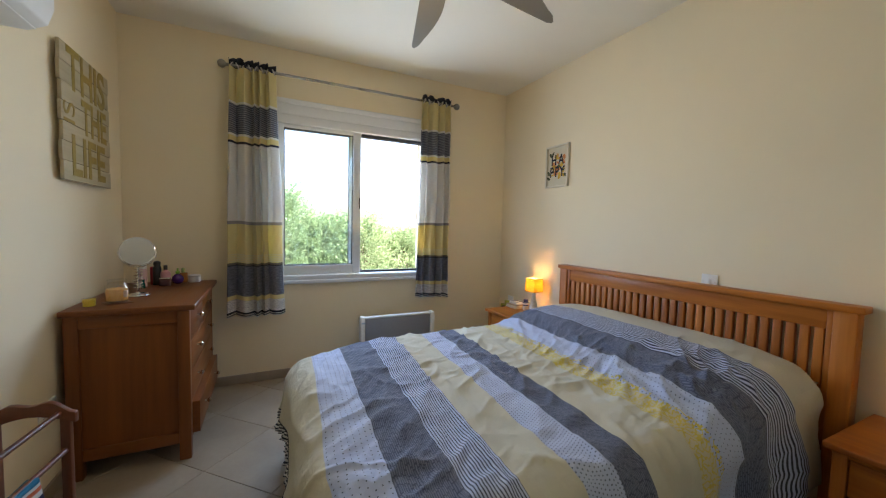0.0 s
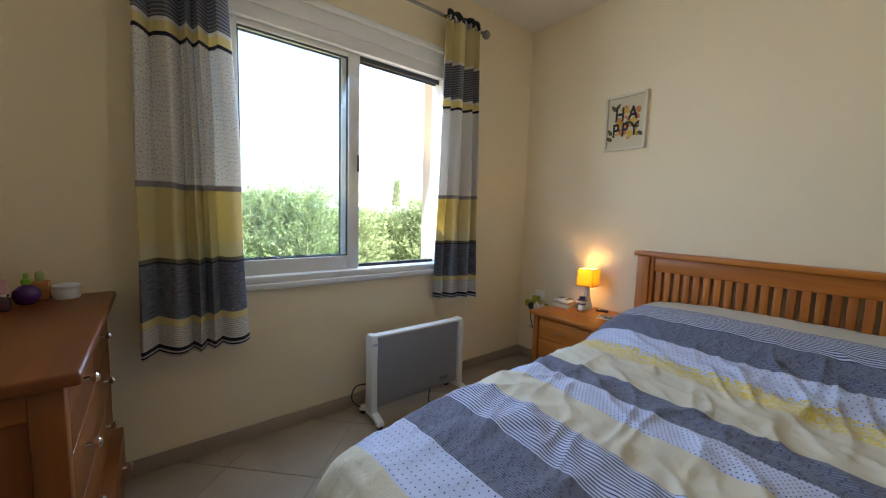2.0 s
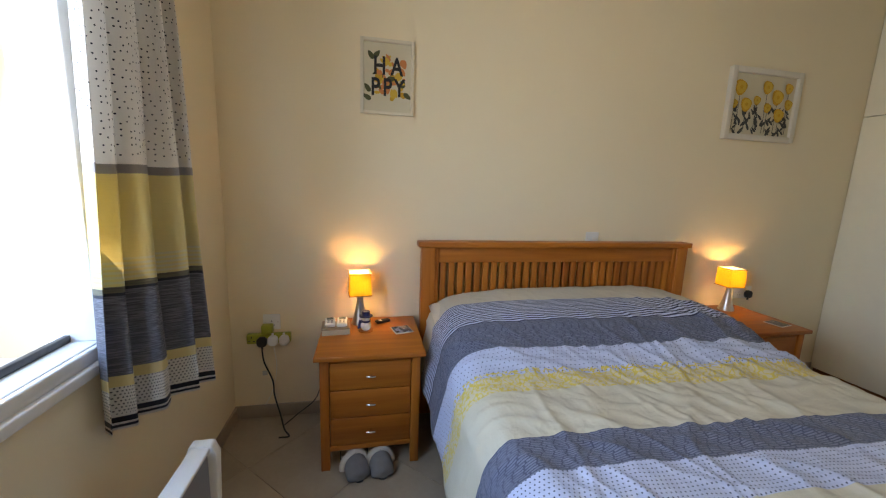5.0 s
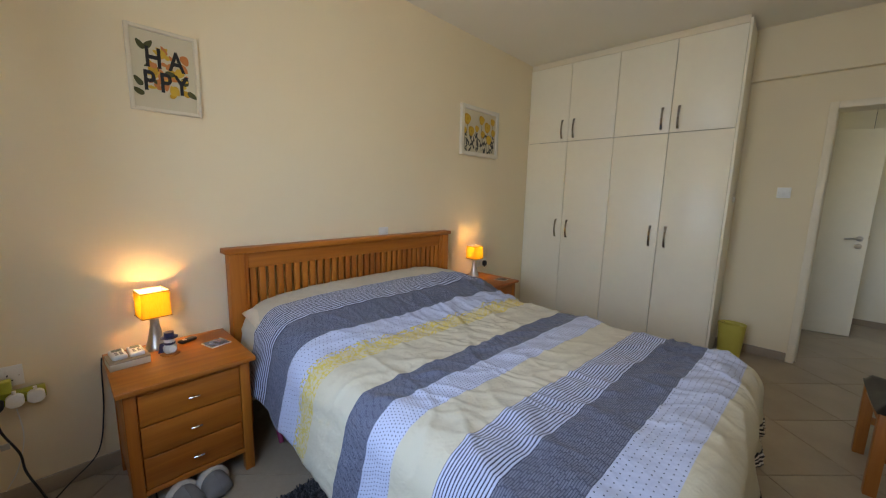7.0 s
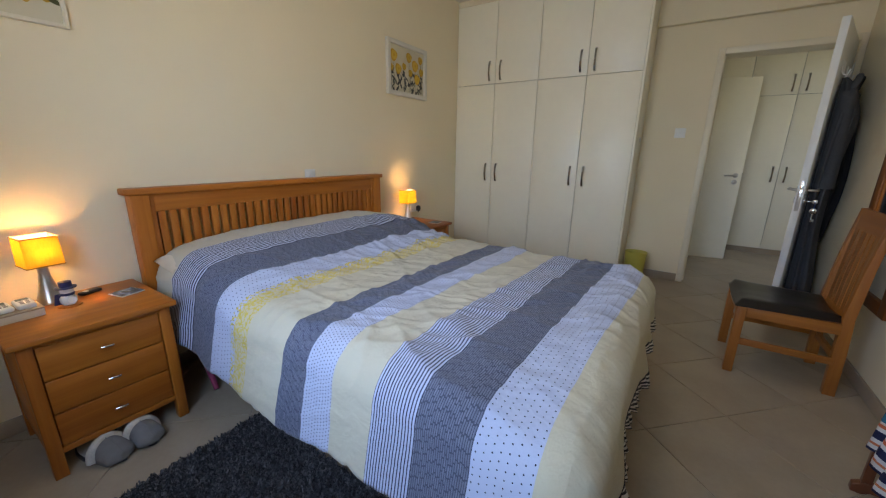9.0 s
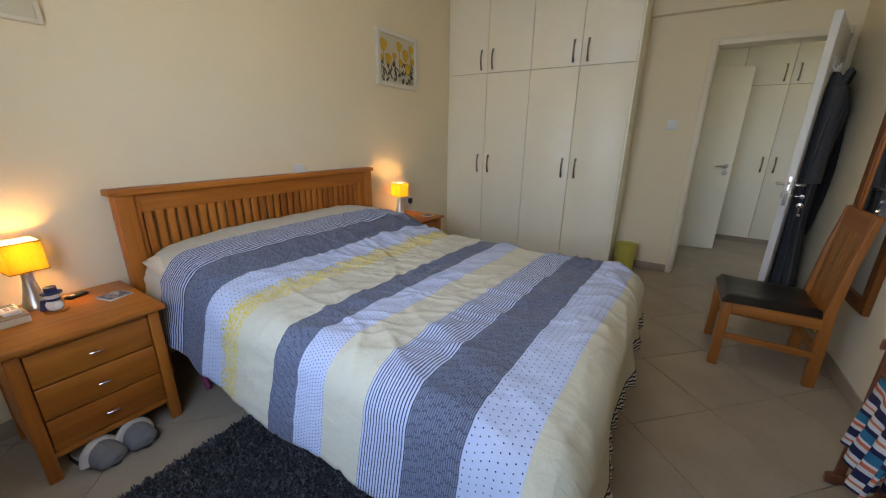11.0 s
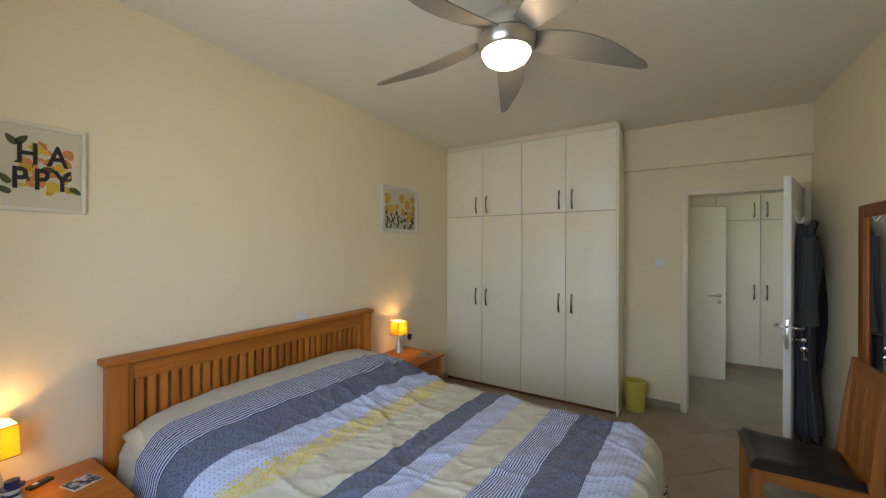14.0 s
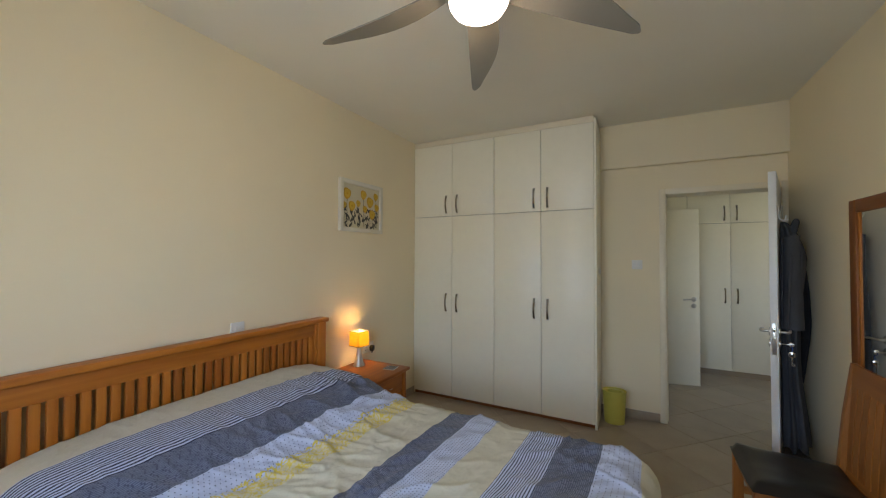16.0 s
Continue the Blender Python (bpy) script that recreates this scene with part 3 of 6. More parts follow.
def door_leaf(name, hinge, angle, width, label, mat=WHITE):
    root = thing(name, at(hinge[0], hinge[1], 0.0, 0, 0, angle), label, "door", kind="structure")
    part("leaf", box(0, width, -0.04, 0, 0.008, DZ - 0.005, 0.002), mat, root)
    lever(root, width - 0.06, 0, 1.0, 1, -1)
    lever(root, width - 0.06, -0.04, 1.0, -1, -1)
    bm = box(width, width + 0.002, -0.031, -0.009, 0.86, 1.06, 0.0005)
    part("lock_plate", bm, STEEL, root)
    part("latch_bolt", box(width + 0.002, width + 0.01, -0.026, -0.014, 1.005, 1.03, 0.002), CHROME, root)
    for z in (0.25, 1.85):
        part("hinge", tube([(-0.006, 0.004, z - 0.05), (-0.006, 0.004, z + 0.05)], 0.007, 10), STEEL, root)
    return root


bm = bmesh.new()
for y0, y1 in ((YS + 0.001, YS + 0.014), (YS - 0.214, YS - 0.201)):
    box(DX1 + 0.0, DX1 + 0.05, y0, y1, 0, DZ + 0.05, 0.003, bm=bm)
    box(XW + 0.002 if y0 > 1.1 else DX0 - 0.07, DX0, y0, y1, 0, DZ + 0.05, 0.003, bm=bm)
    box(DX0, DX1, y0, y1, DZ, DZ + 0.05, 0.003, bm=bm)
structure("door_trim", bm, CREAMD, "cream painted architrave round the doorway", "trim")
bm = box(DX1, DX1 + 0.03, YS - 0.2, YS, 0, DZ, 0.001)
box(DX0 - 0.03, DX0, YS - 0.2, YS, 0, DZ, 0.001, bm=bm)
box(DX0 - 0.03, DX1 + 0.03, YS - 0.2, YS, DZ, DZ + 0.03, 0.001, bm=bm)
box(DX1 - 0.015, DX1, YS - 0.13, YS - 0.06, 0, DZ, 0.001, bm=bm)
structure("door_jamb", bm, CREAMD, "cream painted door lining", "trim")
door1 = door_leaf("door_1", (DX0 + 0.01, YS + 0.016), 73.2, 0.79, "white flush bedroom door standing open with a key in its lock")
hall_door = door_leaf("door_2", (0.935, 0.075), 192, 0.81, "cream flush hall door standing ajar", LACQUER)


# ---- bed ----
BY0, BY1, BXF = 3.15, 4.63, 0.80
bed = thing("bed", at(0, 0, 0), "honey oak double bed with a slatted headboard", "bed")
hb = 2.875
part("headboard_cap", box(hb - 0.045, hb + 0.045, 3.01, 4.765, 0.995, 1.025, 0.005), OAK_Y, bed)
part("headboard_rail", box(hb - 0.016, hb + 0.016, 3.105, 4.67, 0.905, 0.995, 0.003), OAK_Y, bed)
part("headboard_rail", box(hb - 0.016, hb + 0.016, 3.105, 4.67, 0.36, 0.46, 0.003), OAK_Y, bed)
for y in (3.03, 4.67):
    part("headboard_post", box(hb - 0.035, hb + 0.035, y, y + 0.075, 0, 0.995, 0.004), OAK_Z, bed)
for k in range(30):
    y = 3.128 + k * (4.648 - 3.128) / 30 + 0.008
    part("headboard_slat", box(hb - 0.012, hb + 0.012, y - 0.001, y + 0.0325, 0.46, 0.905, 0.002), OAK_Z, bed)
for y in (3.105, 4.648):
    part("headboard_stile", box(hb - 0.024, hb + 0.024, y, y + 0.022, 0.40, 0.995, 0.002), OAK_Z, bed)
for y in (BY0 - 0.025, BY1):
    part("side_rail", box(BXF + 0.06, hb - 0.035, y, y + 0.025, 0.22, 0.36, 0.003), OAK_X, bed)
part("footboard", box(BXF + 0.02, BXF + 0.05, BY0 - 0.02, BY1 + 0.02, 0.22, 0.40, 0.004), OAK_Y, bed)
for y in (BY0 - 0.02, BY1 - 0.05):
    part("leg", box(BXF + 0.02, BXF + 0.09, y, y + 0.07, 0, 0.22, 0.004), OAK_Z, bed)
SHEET = plain("cream_cotton_sheet", (0.66, 0.60, 0.44), 0.9, vary=0.05, scale=30, bump=0.3)
mat_ob = tagged(part("mattress", box(BXF + 0.06, 2.83, BY0, BY1, 0.36, 0.54, 0.04, seg=4), SHEET), "cream sheeted double mattress on the bed frame", "mattress")

CREAM, DOTW, GREY, NAVY, LEMON = (0.54, 0.525, 0.42), (0.47, 0.54, 0.72), (0.068, 0.082, 0.13), (0.03, 0.036, 0.075), (0.62, 0.50, 0.10)
DUVET = fabric_bands(
    "striped_duvet_cotton",
    [(-0.2, (0.56, 0.53, 0.40)), (0.815, DOTW), (0.975, GREY), (1.143, DOTW), (1.312, CREAM), (1.475, DOTW), (1.612, GREY), (1.748, CREAM), (1.975, (0.60, 0.55, 0.36)), (2.06, DOTW), (2.212, GREY), (2.375, DOTW), (2.60, CREAM)],
    -0.2, 3.2,
    [("dots", [(0.815, 0.975)], NAVY, 0.0205, 0.105), ("dots", [(2.06, 2.212)], NAVY, 0.0185, 0.11), ("dots", [(1.475, 1.612)], NAVY, 0.0128, 0.165),
     ("lines", [(1.143, 1.312)], NAVY, 0.0105, 0.35), ("lines", [(2.375, 2.60)], NAVY, 0.0165, 0.46),
     ("dashes", [(0.975, 1.143), (1.612, 1.748), (2.212, 2.375)], (0.30, 0.34, 0.45), 0.0066, 0.85),
     ("print", [(1.965, 2.09)], LEMON, 0.022, 0.045), ("slub", [(-0.1, 0.815), (1.312, 1.475), (1.748, 1.975), (2.60, 3.2)], (0.62, 0.58, 0.44), 0.3, 0.6),
     ],
    0, crinkle=0.38)


def crease(x, y, ang, along, across, seed, sharp, width=2.2):
    """A field of soft ridges that run in one direction."""
    c, q = math.cos(ang), math.sin(ang)
    a, b = (x * c + y * q) * along, (-x * q + y * c) * across
    wx = 0.35 * noise.noise((x * 2.3, y * 2.3, seed + 5))
    n = noise.noise((a + wx, b + 2.0 * wx, seed))
    return max(0.0, 1 - abs(n) * width) ** sharp * max(0.0, 0.55 + 1.1 * noise.noise((x * 1.9, y * 1.9, seed + 9)))


def duvet_top(x, y):
    """Height of the covered bed above the floor: the pillows under it, the fall to the foot, the soft creases."""
    head = 1 / (1 + math.exp(-(x - 2.27) / 0.09))
    side = min(1.0, abs(y - 3.89) / 0.80)
    z = 0.612 + 0.155 * head
    z -= 0.065 * head * side ** 4
    z -= 0.02 * max(0, 1.4 - x)
    z -= 0.085 * max(0.0, 1 - math.hypot(x - 0.72, y - 4.72) / 0.55) ** 1.4
    z += 0.010 * noise.noise((x * 2.1, y * 1.5, 3.1))
    calm = (1.25 if x < 2.3 else max(0.35, 1 - (x - 2.3) * 2)) * (1 + 0.8 * min(1, max(0.0, (4.1 - y) / 0.6)))
    z += calm * 0.007 * crease(x, y, 0.60, 1.2, 3.6, 1.7, 1.5, 4.5)
    z += calm * 0.007 * crease(x, y, 1.10, 1.4, 4.6, 8.2, 1.5, 4.5)
    z += calm * 0.007 * crease(x, y, -0.40, 1.8, 5.5, 4.4, 1.5, 4.0)
    z += calm * 0.007 * crease(x, y, 0.85, 3.0, 9.0, 6.1, 1.4, 4.0)
    z += calm * 0.006 * crease(x, y, 0.35, 4.0, 14.0, 2.6, 1.3, 3.5)
    z += calm * 0.006 * crease(x, y, 1.3, 4.0, 13.0, 7.6, 1.3, 3.5)
    z += 0.004 * noise.noise((x * 9, y * 9, 2.2))
    return z


def duvet():
    root = thing("duvet", at(0, 0, 0), "grey, yellow and white striped duvet spread over the bed", "duvet")
    r = 0.14
    bend = r * math.pi / 2
    x_in, y_in0, y_in1 = 0.712 + r, BY0 - 0.05 + r, BY1 + 0.085 - r
    reach_foot, reach_near, reach_far = bend + 0.13, bend + 0.235, bend + 0.36
    nf, nt, ns, nm = 30, 220, 34, 180
    us = [(x_in, (nf - i) / nf) for i in range(nf)] + [(x_in + (2.80 - x_in) * i / nt, 0.0) for i in range(nt + 1)]
    vs = [(y_in0, -(ns - j) / ns) for j in range(ns)] + [(y_in0 + (y_in1 - y_in0) * j / nm, 0.0) for j in range(nm + 1)] + [(y_in1, (j + 1) / ns) for j in range(ns)]
    bm = bmesh.new()
    uv = bm.loops.layers.uv.new("cloth")
    verts, co = [], {}
    for cx, fu in us:
        row = []
        for cy, fv in vs:
            ox = fu * reach_foot
            oy = fv * (reach_near if fv > 0 else reach_far)
            d = (ox ** 4 + oy ** 4) ** 0.25
            h = math.hypot(ox, oy)
            nxn, nyn = (-ox / h, oy / h) if h > 1e-6 else (0.0, 0.0)
            if d <= bend:
                out, drop = r * math.sin(d / r), r * (1 - math.cos(d / r))
            else:
                hang = d - bend
                arc = cy - cx if fu and fv else (cy if fu else cx)
                turn = math.atan2(nyn, -nxn) * 0.5 if fu and fv else 0
                arc += turn
                wave = 0.020 * math.sin(arc * 15 + 3 * noise.noise((arc * 1.7, 1, 2))) + 0.035 * noise.noise((arc * 2.6, hang * 2, 6))
                near = fv > 0 and not fu
                wave *= 0.3 if near else 1.0
                out = r + wave * min(1, hang / 0.14) + (0.20 if near else 0.06) * hang
                drop = r + hang * 0.96
            z = duvet_top(cx + nxn * min(d, 0.12) * 0.8, cy + nyn * min(d, 0.12) * 0.8) - drop
            if d > bend:
                z += (0.004 if near else 0.018) * noise.noise((arc * 3.2, 5, 1)) * min(1, hang / 0.1)
            z = max(z, 0.05)
            if d > 0.02:
                ripple = (0.007 if fv > 0 else 0.014) * crease(cx + ox * 0.5, cy + oy, 1.45 if fu else 0.12, 2.2, 9.0, 3.3, 1.5, 3.0)
                nxx, nyy = nxn * ripple, nyn * ripple
            else:
                nxx = nyy = 0.0
            vt = bm.verts.new((cx + nxn * out + nxx, cy + nyn * out + nyy, z))
            co[vt] = (cx - ox - 0.06 * (cy - 4.1), cy + oy - 4.1)
            row.append(vt)
        verts.append(row)
    for a, c in zip(verts, verts[1:]):
        for j in range(len(vs) - 1):
            f = bm.faces.new((a[j], c[j], c[j + 1], a[j + 1]))
            f.smooth = True
            for lp in f.loops:
                lp[uv].uv = co[lp.vert]
    edge = [v.co.copy() for v in verts[0]]
    inner = [v.co.copy() for v in verts[1]]
    ob = part("duvet_cover", bm, DUVET, root)
    md = ob.modifiers.new("thick", "SOLIDIFY")
    md.thickness, md.offset = 0.006, -1
    # striped frill along the foot
    bm = bmesh.new()
    uv = bm.loops.layers.uv.new("cloth")
    rows = []
    for k in range(7):
        f = k / 6
        rows.append([bm.verts.new(e + Vector((0.004, 0, -0.052 * f)) + Vector((-0.006 - 0.018 * f * math.sin(j * 0.9) - 0.018 * f * noise.noise((j * 0.12, k * 0.3, 3)), 0.006 * f * math.sin(j * 0.6), 0.006 * math.sin(j * 0.45) * f))) for j, (e, q) in enumerate(zip(edge, inner))])
    for k, (a, c) in enumerate(zip(rows, rows[1:])):
        for j in range(len(edge) - 1):
            f = bm.faces.new((a[j], a[j + 1], c[j + 1], c[j]))
            f.smooth = True
            for lp, (jj, kk) in zip(f.loops, ((j, k), (j + 1, k), (j + 1, k + 1), (j, k + 1))):
                lp[uv].uv = (jj * 0.012, kk / 6)
    fr = part("frill", bm, FRILL, root, "black and white striped edging")
    md = fr.modifiers.new("thick", "SOLIDIFY")
    md.thickness = 0.003
    return root


FRILL = fabric_bands("black_white_edging", [(-0.1, INK), (0.16, (0.7, 0.68, 0.64)), (0.32, INK), (0.48, (0.7, 0.68, 0.64)), (0.64, INK), (0.80, (0.7, 0.68, 0.64)), (0.92, INK)], -0.1, 1.1, [], 1)
duvet()


def pillow(cx, cy, cz, sx, sy, sz, tilt):
    bm = bmesh.new()
    n = 26
    top, bot = [], []
    for i in range(n + 1):
        rt, rb = [], []
        for j in range(n + 1):
            a, b = i / n * 2 - 1, j / n * 2 - 1
            h = (max(0, 1 - a ** 4) * max(0, 1 - b ** 4)) ** 0.5
            pin = 1 - 0.06 * (abs(a) ** 3) * (1 - abs(b) ** 2) - 0.0
            pin2 = 1 - 0.06 * (abs(b) ** 3) * (1 - abs(a) ** 2)
            w = 0.012 * noise.noise((a * 2, b * 2, cy))
            rt.append(bm.verts.new((a * sx * pin2, b * sy * pin, sz * h + w * h)))
            rb.append(rt[-1] if i in (0, n) or j in (0, n) else bm.verts.new((a * sx * pin2, b * sy * pin, -sz * 0.7 * h)))
        top.append(rt)
        bot.append(rb)
    for g, flip in ((top, False), (bot, True)):
        for i in range(n):
            for j in range(n):
                q = [g[i][j], g[i + 1][j], g[i + 1][j + 1], g[i][j + 1]]
                f = bm.faces.new(q[::-1] if flip else q)
                f.smooth = True
    ob = part("pillow", bm, PILLOW)
    ob.matrix_world = at(cx, cy, cz, 0, tilt, 0)
    return tagged(ob, "cream cotton pillow tucked under the duvet", "pillow", "pillows on the bed")


PILLOW = plain("cream_pillow_cotton", (0.70, 0.64, 0.50), 0.9, vary=0.04, scale=40, bump=0.25)
pillow(2.64, 4.325, 0.635, 0.21, 0.375, 0.075, -8)
pillow(2.63, 3.50, 0.635, 0.21, 0.37, 0.075, -8)

# ---- bedside tables ----


def bedside_table(y0, label):
    root = thing("bedside_table", at(2.445, y0, 0), label, "bedside table", "pair of bedside tables")
    w, dp = 0.495, 0.485
    part("tabletop", box(0, dp, 0, w, 0.552, 0.575, 0.004), OAK_Y, root)
    for x in (0.022, dp - 0.06):
        for y in (0.022, w - 0.062):
            part("leg", box(x, x + 0.04, y, y + 0.04, 0, 0.552, 0.003), OAK_Z, root)
    for y in (0.026, w - 0.044):
        part("side_panel", box(0.062, dp - 0.06, y, y + 0.018, 0.10, 0.552, 0.001), OAK_X, root)
    part("back_panel", box(dp - 0.04, dp - 0.03, 0.062, w - 0.062, 0.10, 0.552), OAK_Y, root)
    part("top_rail", box(0.028, 0.05, 0.062, w - 0.062, 0.533, 0.552, 0.001), OAK_Y, root)
    part("bottom_rail", box(0.028, 0.06, 0.062, w - 0.062, 0.095, 0.118, 0.002), OAK_Y, root)
    for z0 in (0.122, 0.26, 0.398):
        d = part("drawer", box(0.03, 0.40, 0.0655, w - 0.0655, z0, z0 + 0.132, 0.0025), OAK_Y, root)
        bm = tube(curve_points([(0.012, w / 2 - 0.019, z0 + 0.066), (0.006, w / 2, z0 + 0.069), (0.012, w / 2 + 0.019, z0 + 0.068)], 4), 0.0045, 8)
        tube([(0.01, w / 2, z0 + 0.069), (0.031, w / 2, z0 + 0.069)], 0.004, 8, bm)
        part("pull", bm, CHROME, d, "small chrome bar pull")
    return root


bedside_table(4.773, "honey oak three-drawer bedside table beside the bed")
bedside_table(2.49, "honey oak three-drawer bedside table near the wardrobe")

SHADE, n_, l_, b_ = material("yellow_fabric_shade")
_t = n_.new("ShaderNodeBsdfTranslucent")
_t.inputs["Color"].default_value = (0.95, 0.56, 0.03, 1)
_d = n_.new("ShaderNodeBsdfDiffuse")
l_.new(ramp(n_, l_, noise_of(n_, l_, 220, 2, (1, 1, 0.2)), [(0.3, (0.72, 0.42, 0.03)), (0.7, (0.80, 0.50, 0.06))]), _d.inputs["Color"])
_m = n_.new("ShaderNodeMixShader")
_m.inputs[0].default_value = 0.34
l_.new(_t.outputs[0], _m.inputs[2])
l_.new(_d.outputs[0], _m.inputs[1])
l_.new(_m.outputs[0], n_["Material Output"].inputs["Surface"])
LINING, n_, l_, b_ = material("white_shade_lining")
_t, _d, _m = n_.new("ShaderNodeBsdfTranslucent"), n_.new("ShaderNodeBsdfDiffuse"), n_.new("ShaderNodeMixShader")
_t.inputs["Color"].default_value = (0.85, 0.78, 0.6, 1)
_d.inputs["Color"].default_value = (0.85, 0.82, 0.72, 1)
_m.inputs[0].default_value = 0.4
l_.new(_d.outputs[0], _m.inputs[1])
l_.new(_t.outputs[0], _m.inputs[2])
l_.new(_m.outputs[0], n_["Material Output"].inputs["Surface"])
PIPING = plain("brown_cord_piping", (0.22, 0.10, 0.02), 0.8, bump=0.2)
BULB = glow("warm_lit_bulb", (1.0, 0.72, 0.35), 5)


def table_lamp(x, y, rz):
    root = thing("table_lamp", at(x, y, 0.575, 0, 0, rz), "lit table lamp with a square yellow shade and steel base", "lamp", "bedside lamps")
    part("base", lathe([(0.046, 0), (0.046, 0.006), (0.043, 0.012), (0.034, 0.04), (0.025, 0.08), (0.018, 0.12), (0.0165, 0.15), (0.019, 0.162), (0.012, 0.166), (0.012, 0.19)], 28), STEEL, root)
    h, z0, z1 = 0.057, 0.163, 0.287

    def walls(h):
        bm = bmesh.new()
        for sx, sy, ex, ey in ((-h, -h, h, -h), (h, -h, h, h), (h, h, -h, h), (-h, h, -h, -h)):
            k = 6
            lo = [bm.verts.new((sx + (ex - sx) * i / k, sy + (ey - sy) * i / k, z0)) for i in range(k + 1)]
            hi = [bm.verts.new((v.co.x * 0.96, v.co.y * 0.96, z1)) for v in lo]
            for i in range(k):
                bm.faces.new((lo[i], lo[i + 1], hi[i + 1], hi[i]))
        bmesh.ops.remove_doubles(bm, verts=bm.verts[:], dist=1e-5)
        return bm

    sh = part("shade", walls(h), SHADE, root, "square yellow fabric shade")
    part("lining", walls(h - 0.002), LINING, sh, "white inner lining")
    for z, hh in ((z0 + 0.003, h + 0.001), (z1 - 0.003, h * 0.96 + 0.001)):
        bm = tube([(-hh, -hh, z), (hh, -hh, z)], 0.002, 6)
        tube([(hh, -hh, z), (hh, hh, z)], 0.002, 6, bm)
        tube([(hh, hh, z), (-hh, hh, z)], 0.002, 6, bm)
        tube([(-hh, hh, z), (-hh, -hh, z)], 0.002, 6, bm)
        part("hem", bm, PIPING, sh, "brown corded piping")
    part("bulb", lathe([(0.001, 0.188), (0.011, 0.190), (0.014, 0.198), (0.017, 0.207), (0.016, 0.215), (0.010, 0.222), (0.001, 0.225)], 16), BULB, root)
    lamp("lamp_light", "POINT", LAMP_W, (1.0, 0.60, 0.22), at(x, y, 0.575 + 0.250), 0.010)
    return root


LAMP_W = 0.235
table_lamp(2.85, 5.078, 6)
table_lamp(2.835, 2.665, -6)

# ---- ceiling fan ----
FAN_X, FAN_Y = 1.276, 3.879
fan = thing("ceiling_fan", at(FAN_X, FAN_Y, H - 0.03), "five-bladed brushed steel ceiling fan with a lit bowl light", "ceiling fan")
part("canopy", lathe([(0.062, 0.03), (0.066, 0.01), (0.062, -0.03), (0.048, -0.06), (0.025, -0.075), (0.02, -0.077)], 28), STEEL, fan)
part("downrod", tube([(0, 0, -0.07), (0, 0, -0.19)], 0.012, 14), STEEL, fan)
part("motor", lathe([(0.016, -0.165), (0.06, -0.17), (0.10, -0.185), (0.122, -0.21), (0.126, -0.235), (0.122, -0.262)], 36), STEEL, fan)
part("motor_ring", lathe([(0.118, -0.262), (0.118, -0.268)], 36), GAP, fan)
part("light_ring", lathe([(0.124, -0.268), (0.122, -0.29), (0.112, -0.318), (0.098, -0.328)], 36), STEEL, fan)
BOWL = glow("lit_opal_glass", (1.0, 0.90, 0.76), 1.35)
part("bowl", lathe([(0.104, -0.322), (0.102, -0.334), (0.089, -0.354), (0.063, -0.370), (0.032, -0.379), (0.001, -0.381)], 32), BOWL, fan, "glowing white opal glass bowl")
BLADE = plain("silver_grey_blade", (0.22, 0.21, 0.18), 0.42, vary=0.05, bump=0.02)


def blade():
    n = 22
    bm = bmesh.new()
    rows = []
    for i in range(n + 1):
        f = i / n
        x = 0.095 + f * (0.675 - 0.095)
        chord = 0.088 + 0.060 * math.sin(math.pi * min(1, f * 1.12)) - 0.038 * f
        if f > 0.9:
            chord *= math.sqrt(max(0.04, 1 - ((f - 0.9) / 0.1) ** 2))
        straight = 0.046 - 0.020 * f - (0.010 if f > 0.97 else 0)
        tw = -math.tan(radians(17 - 6 * f))
        rows.append([(x, straight - chord * s, -0.07 * f + (0.5 - s) * chord * tw) for s in (1, 0.75, 0.5, 0.25, 0)])
    for dz in (0.003, -0.003):
        g = [[bm.verts.new((a, b, c + dz)) for a, b, c in r] for r in rows]
        for a, c in zip(g, g[1:]):
            for k in range(4):
                q = (a[k], c[k], c[k + 1], a[k + 1])
                bm.faces.new(q if dz > 0 else q[::-1])
        if dz > 0:
            up = g
        else:
            dn = g
    for k in range(n):
        bm.faces.new((up[k][0], dn[k][0], dn[k + 1][0], up[k + 1][0]))
        bm.faces.new((up[k + 1][4], dn[k + 1][4], dn[k][4], up[k][4]))
    for k in range(4):
        bm.faces.new((up[0][k + 1], dn[0][k + 1], dn[0][k], up[0][k]))
        bm.faces.new((up[n][k], dn[n][k], dn[n][k + 1], up[n][k + 1]))
    bmesh.ops.recalc_face_normals(bm, faces=bm.faces[:])
    return smooth(bm, 40)


first = part("blade", blade(), BLADE, fan)
for k in range(5):
    ob = first if k == 0 else bpy.data.objects.new("blade", first.data)
    if k:
        scene.collection.objects.link(ob)
        ob.parent = fan
    ob.matrix_local = at(0, 0, -0.255, 0, 0, -67.3 + 72 * k)
lamp("fan_light", "POINT", 0.62, (1.0, 0.77, 0.45), at(FAN_X, FAN_Y, H - 0.45), 0.05)

# ---- chest of drawers ----


